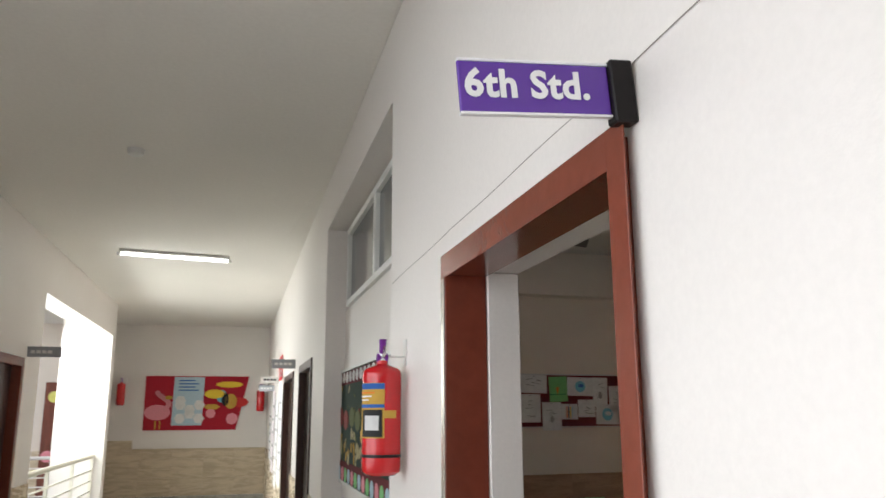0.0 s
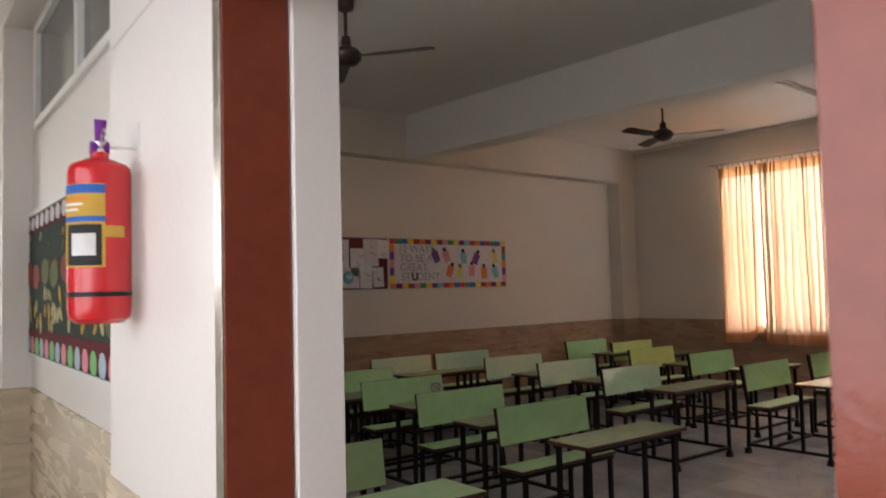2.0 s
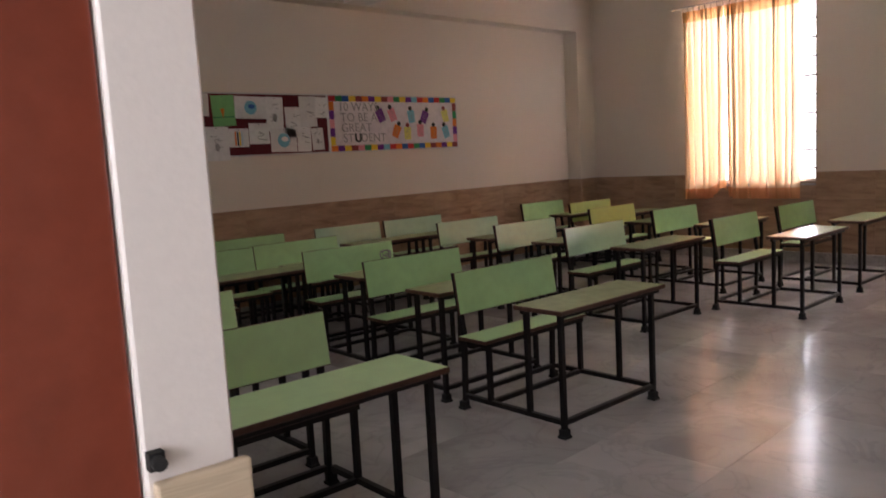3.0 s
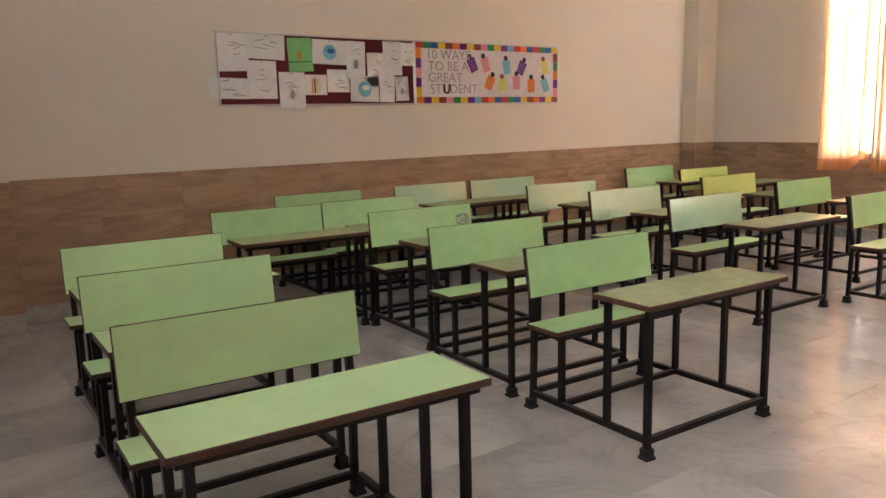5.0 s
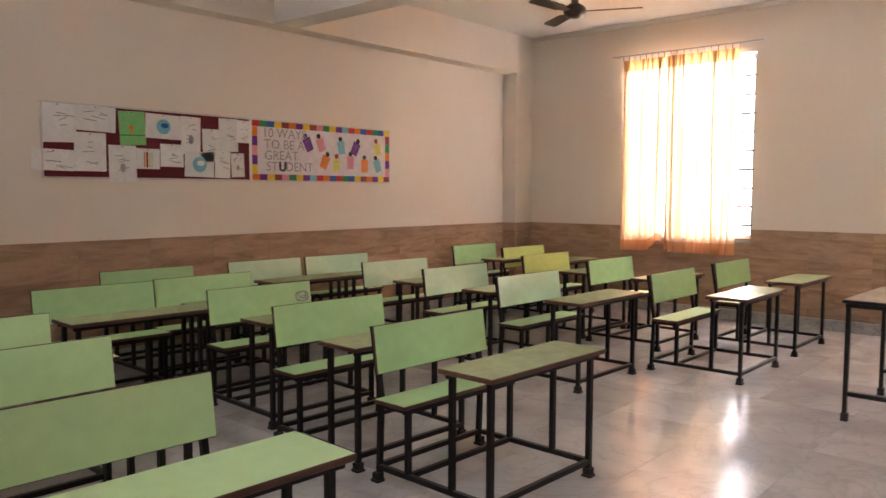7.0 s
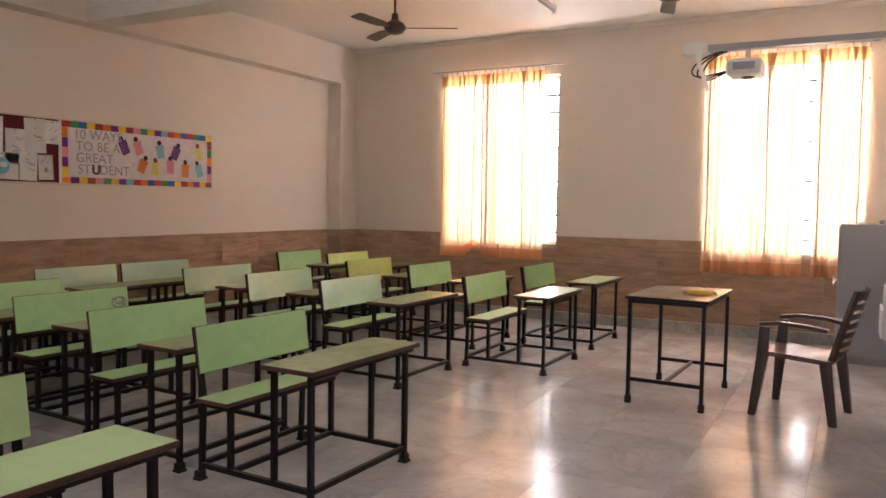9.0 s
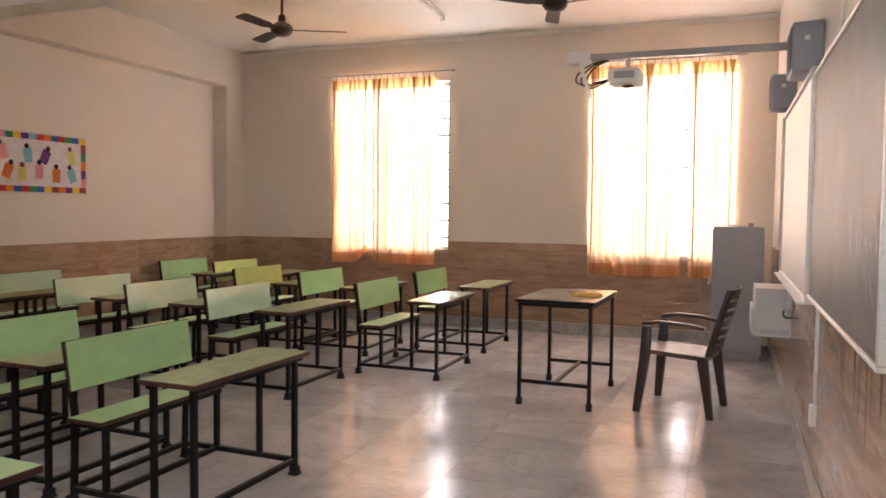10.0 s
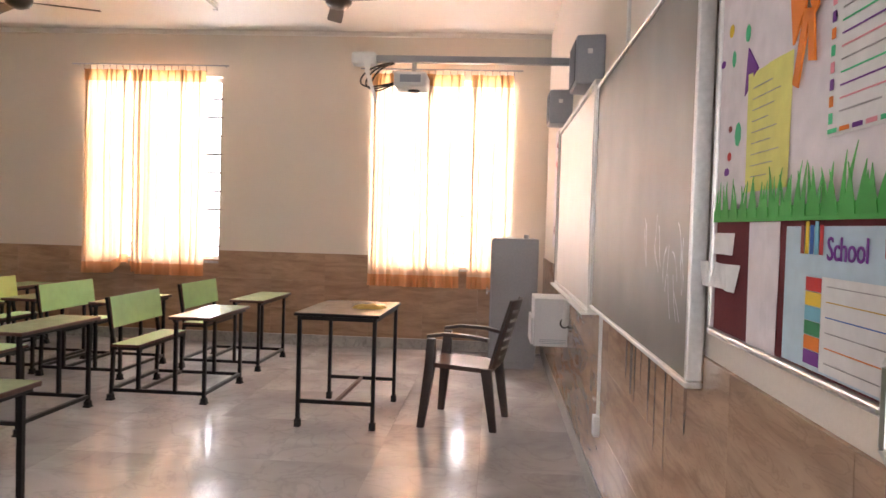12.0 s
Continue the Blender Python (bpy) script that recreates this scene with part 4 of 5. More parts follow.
    for k in range(8):
        for side in (0, 1):
            c = ("pink", "mint", "orange", "purple")[(k + side) % 4]
            sheet("border_tile", 0.348 + k * 0.0235, 0.348 + k * 0.0235 + 0.017, G + (0.135 if side else 0.368), G + (0.142 if side else 0.375), COLOURS[c], 0.0195)
            sheet("border_tile", 0.349 if side else 0.523, 0.356 if side else 0.530, G + 0.150 + k * 0.027, G + 0.167 + k * 0.027, COLOURS[c], 0.0195)
    for k in range(10):
        sheet("text_line", 0.37, 0.37 + 0.13 * (0.55 + 0.45 * ((k * 5) % 7) / 6), G + 0.165 + k * 0.02, G + 0.1674 + k * 0.02, (PENCIL, COLOURS["pink"], COLOURS["purple"], COLOURS["mint"])[k % 4], 0.0198)
    rnd = random.Random(9)
    for k in range(24):
        x, z = (rnd.uniform(0.02, 0.22), rnd.uniform(0.08, 0.85)) if k < 14 else (rnd.uniform(0.15, 1.0), rnd.uniform(0.48, 0.85))
        bm = blank()
        q = rnd.uniform(0.012, 0.022)
        slab(bm, disc(q, 7, 1.0, rnd.uniform(0.5, 1.6), w - x, z)[::-1], 0.002, pose(0, 0.017, G, 90, 0, 0))
        part("paper_cutout", bm, COLOURS[rnd.choice(("mint", "orange", "red", "purple", "yellow", "pink", "brown"))], nb)
    bm = blank()
    slab(bm, [(w - 0.20, 0.27), (w - 0.28, 0.315), (w - 0.215, 0.37)], 0.003, pose(0, 0.018, G, 90, 0, 0))
    part("paper_kite", bm, COLOURS["purple"], nb)
    # lower half: blank strip, torn notes, the rules chart
    sheet("white_strip", 0.145, 0.235, 0.015, G - 0.003, PINKPAPER, 0.0135, "blank white paper strip", 0.002)
    sheet("torn_note", 0.0, 0.085, 0.195, 0.245, PAPER, 0.015, "torn white note", 0.003)
    sheet("torn_note", -0.035, 0.11, 0.115, 0.175, PAPER, 0.020, "curled white note", 0.008)
    sheet("school_chart", 0.255, 0.72, 0.02, G - 0.012, COLOURS["paleblue"], 0.0135, "pale blue school chart")
    for k, c in enumerate(("red", "yellow", "sky", "green", "orange", "purple")):
        sheet("colour_block", 0.312, 0.345, 0.152 - k * 0.0245, 0.175 - k * 0.0245, COLOURS[c], 0.0165)
    sheet("chart_body", 0.347, 0.70, 0.025, 0.178, PAPER, 0.0163)
    for k in range(6):
        sheet("text_line", 0.36, 0.36 + 0.3 * (0.7 + 0.3 * ((k * 3) % 4) / 3), 0.163 - k * 0.0245, 0.1646 - k * 0.0245, (PENCIL, COLOURS["gold"], COLOURS["blue"], PENCIL, COLOURS["orange"], PENCIL)[k], 0.019)
    for k, c in enumerate(("brown", "yellow", "blue", "sky", "red")):
        sheet("painted_pencil", 0.296 + k * 0.0105, 0.303 + k * 0.0105, 0.213, 0.262 + 0.006 * (k % 2), COLOURS[c], 0.0165)
        sheet("painted_pencil", 0.455 + k * 0.0105, 0.462 + k * 0.0105, 0.215, 0.258, COLOURS[c], 0.0165)
    letters("School", 0.054, nb, COLOURS["purple"], (w - 0.645, 0.018, 0.222), (90, 0, 180), space=0.95)


def north_boards():
    nb = thing("pin_board", (3.045, N - 0.003, 1.512), "maroon pin board crowded with pupils' drawings", "pin board")
    w, h = 1.86, 0.583
    bm = blank()
    box(bm, 0.01, w - 0.01, -0.014, 0.0, 0.01, h - 0.01)
    part("felt", bm, MAROON, nb)
    for nm, b in (("frame_bottom", (0, w, -0.02, 0, 0, 0.014)), ("frame_top", (0, w, -0.02, 0, h - 0.014, h)), ("frame_side", (0, 0.014, -0.02, 0, 0.014, h - 0.014)), ("frame_side", (w - 0.014, w, -0.02, 0, 0.014, h - 0.014))):
        bm = blank()
        box(bm, *b)
        part(nm, bevelled(bm, 0.003, 1), ALU, nb)
    papers = ((0, .14, .02, .53), (.135, .31, .02, .36), (.325, .445, .05, .52), (.445, .62, .06, .41), (.62, .72, .06, .62), (.73, .83, .22, .72), (.82, .925, .04, .55), (.92, 1.0, .05, .40),
              (-.04, .13, .62, .90), (.13, .265, .38, .9), (.275, .40, .53, 1.05), (.40, .51, .56, .85), (.515, .63, .48, .81), (.635, .79, .57, .95), (.795, .88, .55, .96), (.885, .96, .57, .94))
    for k, (u0, u1, v0, v1) in enumerate(papers):
        rnd = random.Random(k)
        lift = -0.0165 - 0.0015 * (k % 4)
        cx, cz, hw, hh = (u0 + u1) / 2 * w, h * (1 - (v0 + v1) / 2), (u1 - u0) * w / 2, (v1 - v0) * h / 2
        m = pose(cx, lift, cz, 90, 0, 0) @ pose(0, 0, 0, 0, 0, rnd.uniform(-2.5, 2.5))
        bm = blank()
        slab(bm, [(-hw, -hh), (hw, -hh), (hw, hh), (-hw, hh)], 0.001, m)
        sh = part("drawing_sheet", bm, COLOURS["lightgreen"] if k == 2 else PAPER, nb, "green drawing sheet" if k == 2 else "")
        marks = blank()
        if k in (3, 13):
            slab(marks, disc(hh * 0.62, 18), 0.0008, m @ pose(0, 0, 0.0011))
            part("globe_drawing", marks, COLOURS["sky"], sh)
            marks = blank()
            slab(marks, disc(hh * 0.3, 9, 1.2, 0.7, 0.01, 0.01), 0.0008, m @ pose(0, 0, 0.002))
            part("globe_land", marks, COLOURS["blue"] if k == 3 else PAPER, sh)
        elif k == 2:
            slab(marks, [(-0.03, 0.02), (0.01, 0.02), (-0.01, -0.07)], 0.0008, m @ pose(0, 0, 0.0011))
            part("carrot_drawing", marks, COLOURS["orange"], sh)
            marks = blank()
            slab(marks, [(-hw, -hh * 0.45), (hw, -hh * 0.45), (hw, -hh * 0.38), (-hw, -hh * 0.38)], 0.0008, m @ pose(0, 0, 0.0011))
            part("fold_line", marks, COLOURS["green"], sh)
        elif k == 11:
            for q, c in enumerate(("orange", "black", "yellow", "paleblue")):
                marks = blank()
                slab(marks, [(-0.04 + q * 0.022, -0.07), (-0.025 + q * 0.022, -0.07), (-0.025 + q * 0.022, 0.05), (-0.033 + q * 0.022, 0.06), (-0.04 + q * 0.022, 0.05)], 0.0008, m @ pose(0, 0, 0.0011))
                part("pencil_drawing", marks, COLOURS[c], sh)
        else:
            for q in range(5):
                a, b = rnd.uniform(-0.6, 0.3) * hw, rnd.uniform(-0.7, 0.6) * hh
                ln = rnd.uniform(0.3, 0.8) * hw
                rise = rnd.uniform(-0.02, 0.03)
                slab(marks, [(a, b), (a + ln, b + rise), (a + ln, b + rise + 0.006), (a, b + 0.007)], 0.0006, m @ pose(0, 0, 0.0011))
                part("sketch_line", marks, PENCIL, sh)
                marks = blank()
            if k in (4, 10, 15):
                slab(marks, disc(hh * 0.25, 10, 0.6, 1.0, 0, -hh * 0.2), 0.0006, m @ pose(0, 0, 0.0022))
                part("sketch_blot", marks, PENCIL, sh)
            else:
                marks.free()
        pin = blank()
        lathe(pin, ((0.005, 0), (0.004, 0.004)), 8)
        part("pin", pin, BLACK, sh).matrix_local = m @ pose(0, hh - 0.012, 0.001)
    pb = thing("rules_poster", (4.909, N - 0.003, 1.512), "white poster board with a bright patchwork border and hand lettering", "poster")
    w, h = 1.825, 0.583
    bm = blank()
    box(bm, 0.01, w - 0.01, -0.014, 0, 0.01, h - 0.01)
    part("sheet", bm, PINKPAPER, pb)
    for nm, b in (("frame_bottom", (0, w, -0.02, 0, 0, 0.012)), ("frame_top", (0, w, -0.02, 0, h - 0.012, h)), ("frame_side", (0, 0.012, -0.02, 0, 0.012, h - 0.012)), ("frame_side", (w - 0.012, w, -0.02, 0, 0.012, h - 0.012))):
        bm = blank()
        box(bm, *b)
        part(nm, bevelled(bm, 0.003, 1), ALU, pb)
    cyc = ("red", "green", "blue", "yellow", "brown", "orange", "purple", "yellow", "brown", "pink", "green", "yellow", "purple", "sky", "red", "orange", "blue")
    n = 21
    s = (w - 0.024) / n
    for k in range(n):
        for z0, z1, off in ((0.012, 0.068, 5), (h - 0.068, h - 0.012, 0)):
            bm = blank()
            box(bm, 0.012 + k * s, 0.012 + (k + 1) * s - 0.001, -0.0165, -0.0145, z0, z1)
            part("border_patch", bm, COLOURS[cyc[(k * 1 + off) % len(cyc)]], pb)
    for k in range(5):
        for x0, off in ((0.012, 3), (w - 0.072, 9)):
            bm = blank()
            box(bm, x0, x0 + 0.06, -0.0165, -0.0145, 0.07 + k * 0.0886, 0.07 + (k + 1) * 0.0886 - 0.001)
            part("border_patch", bm, COLOURS[cyc[(k * 3 + off) % len(cyc)]], pb)
    for k, (t, x) in enumerate((("10 WAYS", 0.13), ("TO BE A", 0.15), ("GREAT", 0.15), ("STUDENT", 0.17))):
        letters(t, 0.127, pb, PENCIL, (x, -0.016, 0.456 - k * 0.1055), (90, 0, 0), bold=0.0, space=1.02)
    letters("U", 0.127, pb, INK, (0.318, -0.0185, 0.456 - 3 * 0.1055), (90, 0, 0), bold=0.004)
    for u, v, tilt, c in ((.37, .35, 25, "purple"), (.46, .34, 20, "pink"), (.61, .37, 8, "sky"), (.72, .38, -25, "purple"), (.895, .36, 15, "lemon"), (.49, .64, -25, "orange"), (.575, .68, 0, "lemon"), (.68, .63, 0, "pink"), (.79, .68, 0, "orange"), (.895, .67, 20, "sky")):
        m = pose(u * w, -0.0145, h * (1 - v), 90, 0, 0) @ pose(0, 0, 0, 0, 0, tilt)
        bm = blank()
        slab(bm, [(-0.045, -0.075), (0.045, -0.075), (0.05, 0.06), (-0.05, 0.06)], 0.0015, m)
        card = part("paper_tag", bm, COLOURS[c], pb)
        bm = blank()
        slab(bm, disc(0.026, 12, 1, 1, 0, 0.082), 0.002, m)
        part("tag_top", bm, COLOURS["black"] if c != "lemon" else COLOURS["brown"], card)
        bm = blank()
        for q in range(4):
            slab(bm, [(-0.03, -0.05 + q * 0.026), (0.028, -0.05 + q * 0.026), (0.028, -0.046 + q * 0.026), (-0.03, -0.046 + q * 0.026)], 0.0006, m @ pose(0, 0, 0.0016))
        part("tag_writing", bm, PENCIL, card)


# ---- things on walls and ceiling ----
def ceiling_fan(at, turn, label):
    ob = thing("ceiling_fan", at, label, "ceiling fan", "ceiling fans", turn)
    top = CEIL - at[2]
    bm = blank()
    lathe(bm, ((0.02, top - 0.09), (0.055, top - 0.07), (0.06, top - 0.0)), 20)
    part("ceiling_cup", bm, FANBROWN, ob, smooth=True)
    bm = blank()
    tube(bm, (0, 0, 0.06), (0, 0, top - 0.07), 0.012)
    part("down_rod", bm, FANBROWN, ob, smooth=True)
    bm = blank()
    lathe(bm, ((0.03, -0.075), (0.075, -0.06), (0.10, -0.03), (0.105, 0.0), (0.085, 0.03), (0.035, 0.06), (0.03, 0.12)), 28)
    part("motor_housing", bm, FANBROWN, ob, smooth=True)
    for k in range(3):
        a = k * 120
        bm = blank()
        rows = ((0.09, 0.03), (0.18, 0.035), (0.22, 0.055), (0.56, 0.062), (0.60, 0.05))
        up = [[bm.verts.new((r, sgn * wd, -0.012 + sgn * wd * 0.18)) for sgn in (-1, 1)] for r, wd in rows]
        dn = [[bm.verts.new(v.co - Vector((0, 0, 0.006))) for v in c] for c in up]
        for i in range(len(rows) - 1):
            bm.faces.new((up[i][0], up[i + 1][0], up[i + 1][1], up[i][1]))
            bm.faces.new((dn[i][1], dn[i + 1][1], dn[i + 1][0], dn[i][0]))
            for s in (0, 1):
                bm.faces.new((up[i][s], dn[i][s], dn[i + 1][s], up[i + 1][s]))
        bm.faces.new((up[0][0], up[0][1], dn[0][1], dn[0][0]))
        bm.faces.new((up[-1][0], dn[-1][0], dn[-1][1], up[-1][1]))
        part("blade", bm, FANBROWN, ob).matrix_local = pose(0, 0, 0, 0, 0, a)


def speaker(at, size, label):
    ob = thing("loudspeaker", at, label, "loudspeaker", "wall loudspeakers")
    w, d, h = size
    bm = blank()
    outline = [(0, 0), (w, 0), (w * 0.92, d), (w * 0.08, d)]
    a = [bm.verts.new((x, y, 0)) for x, y in outline]
    b = [bm.verts.new((x, y, h)) for x, y in outline]
    bm.faces.new(a[::-1])
    bm.faces.new(b)
    for k in range(4):
        bm.faces.new((a[k], a[(k + 1) % 4], b[(k + 1) % 4], b[k]))
    part("cabinet", bevelled(bm, 0.012, 3), GREYBOX, ob, smooth=True)
    bm = blank()
    box(bm, w * 0.12, w * 0.88, d - 0.002, d + 0.006, 0.02, h - 0.02)
    part("grille", bevelled(bm, 0.004, 2), mat("dark grey speaker cloth", (0.16, 0.165, 0.18), 0.9, grain=300, amount=0.3), ob)
    bm = blank()
    box(bm, -0.003, 0.006, d * 0.45, d * 0.62, h * 0.60, h * 0.70)
    part("badge", bm, PVC, ob)


def projector():
    ob = thing("projector", (6.13, S + 0.035, 2.495), "white short-throw projector hung from a wall arm", "projector")
    bm = blank()
    box(bm, -0.03, 0.03, 0.02, 1.50, -0.02, 0.025)
    part("arm", bevelled(bm, 0.006, 2), ALMIRAH, ob, "grey steel arm")
    bm = blank()
    box(bm, -0.09, 0.09, -0.035, 0.02, -0.12, 0.12)
    part("wall_plate", bevelled(bm, 0.004, 1), ALMIRAH, ob)
    bm = blank()
    box(bm, -0.05, 0.05, 1.36, 1.53, -0.045, 0.045)
    part("arm_cap", bevelled(bm, 0.02, 3), PVC, ob, smooth=True)
    bm = blank()
    tube(bm, (0, 1.10, -0.02), (0, 1.10, -0.09), 0.016)
    box(bm, -0.06, 0.06, 1.03, 1.17, -0.105, -0.09)
    part("mount", bm, ALMIRAH, ob)
    bm = blank()
    box(bm, -0.13, 0.13, 1.00, 1.225, -0.205, -0.10)
    part("body", bevelled(bm, 0.022, 3), PVC, ob, smooth=True)
    bm = blank()
    box(bm, -0.133, -0.128, 1.04, 1.18, -0.175, -0.125)
    part("vent", bm, GREYBOX, ob)
    bm = blank()
    lathe(bm, ((0.04, 0), (0.045, 0.006), (0.03, 0.012)), 20)
    part("lens", bm, BLACK, ob).matrix_local = pose(0.02, 1.10, -0.206, 180, 0, 0)
    for q in range(3):
        bm = blank()
        pts = []
        for k in range(15):
            u = k / 14
            pts.append((0.02 * q, 1.24 + 0.23 * math.sin(math.pi * u) ** 0.8 * (1 - 0.15 * q) - 0.0 * u, -0.16 + 0.14 * u - (0.12 + 0.02 * q) * math.sin(math.pi * u) * (1 - u)))
        pipe(bm, pts, 0.006, 6)
        part("cable", bm, BLACK, ob, smooth=True)
    bm = blank()
    slab(bm, [(1.38, 0.04), (1.44, 0.04), (1.43, -0.10), (1.36, -0.30), (1.34, -0.29), (1.40, -0.10)], 0.01, pose(-0.06, 0, 0, 90, 0, 90))
    part("cable_guard", bm, PVC, ob)


def conduit():
    ob = thing("wall_conduit", (4.62, S + 0.012, 0.42), "thin white plastic conduit ending in a switch box", "conduit")
    bm = blank()
    box(bm, -0.012, 0.012, 0, 0.014, 0.04, 0.56)
    part("channel", bevelled(bm, 0.002, 1), PVC, ob)
    bm = blank()
    box(bm, -0.035, 0.035, 0, 0.03, -0.06, 0.04)
    part("socket_box", bevelled(bm, 0.006, 2), PVC, ob)
    ob = thing("wall_conduit", (4.20, S, 2.10), "vertical white conduit running up above the chalkboard", "conduit")
    bm = blank()
    box(bm, -0.012, 0.012, 0, 0.014, 0, CEIL - 2.10)
    part("channel", bevelled(bm, 0.002, 1), PVC, ob)


def tube_light(at, turn, length, lit, label):
    ob = thing("tube_light", at, label, "tube light", turn=turn)
    bm = blank()
    box(bm, -length / 2, length / 2, -0.03, 0.03, -0.035, 0)
    part("batten", bevelled(bm, 0.006, 2), PVC, ob)
    bm = blank()
    tube(bm, (-length / 2 + 0.02, 0, -0.052), (length / 2 - 0.02, 0, -0.052), 0.018 if lit else 0.013, 14)
    part("tube", bm, TUBE if lit else OFFTUBE, ob, smooth=True)
    for s in (-1, 1):
        bm = blank()
        box(bm, s * length / 2 - 0.02, s * length / 2 + 0.02, -0.02, 0.02, -0.075, -0.036)
        part("end_cap", bm, PVC, ob)
    return ob


def cornice():
    bm = blank()
    box(bm, E - 0.03, E, S, PIL, CEIL - 0.05, CEIL - 0.0)
    structure("cornice", bevelled(bm, 0.008, 2), CEILING, "thin white plaster cornice", "cornice")


teacher_table()
duster()
plastic_chair()
almirah()
small_things_on_cabinet()
wall_box()
south_boards()
class_notice_board()
north_boards()
ceiling_fan((6.80, 5.57, 3.07), -64, "dark brown three-blade ceiling fan at rest")
ceiling_fan((6.71, 2.965, 3.07), 15, "dark brown three-blade ceiling fan at rest")
ceiling_fan((2.64, 5.20, 3.07), -55, "dark brown three-blade ceiling fan at rest")
speaker((4.93, S, 2.13), (0.38, 0.15, 0.26), "grey wall loudspeaker above the chalkboard")
speaker((6.60, S, 2.15), (0.30, 0.17, 0.25), "grey wall loudspeaker above the whiteboard")
projector()
conduit()
tube_light((7.55, 4.45, CEIL), 2, 1.2, False, "unlit tube light on the classroom ceiling")
cornice()


# ---- corridor things ----
def room_sign():
    ob = corridor(thing("room_sign", (WO, 1.137, 2.153), "purple hanging room sign with white lettering", "sign"))
    ob.matrix_world = pose(WO, 1.137, 2.153, 0, -4.2, 0)
    bm = blank()
    box(bm, -0.042, 0.0, -0.012, 0.02, -0.008, 0.102)
    part("wall_bracket", bevelled(bm, 0.003, 1), BLACK, ob, "black bracket")
    bm = blank()
    box(bm, -0.304, -0.042, 0.0, 0.008, 0.006, 0.094)
    part("panel", bevelled(bm, 0.002, 1), PURPLE, ob)
    for b in ((-0.304, -0.042, -0.002, 0.010, 0.003, 0.007), (-0.304, -0.042, -0.002, 0.010, 0.093, 0.097)):
        bm = blank()
        box(bm, *b)
        part("rim", bm, SIGNWHITE, ob)
    letters("6th Std.", 0.065, ob, SIGNWHITE, (-0.296, -0.002, 0.053), (90, 0, 0), bold=0.0020, space=1.06)


def extinguisher(at, scale, label, detail=True):
    ob = thing("fire_extinguisher", at, label, "fire extinguisher", "corridor fire extinguishers")
    r, h = 0.079 * scale, 0.42 * scale
    bm = blank()
    lathe(bm, ((r * 0.75, 0.0), (r * 0.95, 0.012), (r, 0.035), (r, h - 0.022), (r * 0.97, h - 0.010), (r * 0.86, h - 0.001), (r * 0.5, h + 0.010), (r * 0.3, h + 0.016), (r * 0.28, h + 0.03)), 36)
    part("cylinder", bm, RED, ob, smooth=True)
    if detail:
        bm = blank()
        lathe(bm, ((r + 0.0015, 0.07 * scale), (r + 0.0015, 0.082 * scale)), 36)
        part("band", bm, BLACK, ob)

        def label_patch(name, a0, a1, z0, z1, m, lift):
            bm = blank()
            n = 12
            vs = [[bm.verts.new(((r + lift) * math.cos(radians(a0 + (a1 - a0) * k / n)), (r + lift) * math.sin(radians(a0 + (a1 - a0) * k / n)), z * scale)) for z in (z0, z1)] for k in range(n + 1)]
            for k in range(n):
                bm.faces.new((vs[k][0], vs[k + 1][0], vs[k + 1][1], vs[k][1]))
            part(name, bm, m, ob)

        label_patch("label", 165, 268, 0.145, 0.36, COLOURS["gold"], 0.0008)
        label_patch("label_band", 165, 268, 0.335, 0.358, COLOURS["blue"], 0.0014)
        label_patch("label_band", 165, 268, 0.262, 0.276, COLOURS["blue"], 0.0014)
        label_patch("label_panel", 190, 262, 0.150, 0.255, COLOURS["black"], 0.0014)
        label_patch("label_panel", 205, 252, 0.175, 0.232, PAPER, 0.002)
        label_patch("sticker", 262, 305, 0.222, 0.252, COLOURS["gold"], 0.0022)
        for k in range(3):
            label_patch("label_text", 178, 178 + 60 - 9 * k, 0.318 - k * 0.014, 0.324 - k * 0.014, COLOURS["orange"] if k == 0 else PAPER, 0.002)
    bm = blank()
    tube(bm, (0, 0, h + 0.028), (0, 0, h + 0.055), 0.02 * scale, 14)
    part("valve", bm, ALU, ob, smooth=True)
    bm = blank()
    tube(bm, (0, 0, h + 0.05), (0, -0.012, h + 0.11), 0.012 * scale, 10, 0.016 * scale)
    tube(bm, (-0.02, 0, h + 0.04), (0.02, 0, h + 0.04), 0.02 * scale, 10)
    part("handle", bm, COLOURS["purple"], ob, "dark blue handle", smooth=True)
    bm = blank()
    tube(bm, (0.0, -0.005, h + 0.045), (r + 0.02, -0.005, h + 0.045), 0.004)
    box(bm, r + 0.012, r + 0.02, -0.03, 0.02, h + 0.01, h + 0.11)
    part("wall_hook", bm, PVC, ob)
    bm = blank()
    pts = [(-0.0, -0.045 + 0.022 * math.cos(t * 0.52), h + 0.06 + 0.022 * math.sin(t * 0.52)) for t in range(13)]
    pipe(bm, pts, 0.002, 5)
    part("safety_ring", bm, STEEL, ob)
    return ob


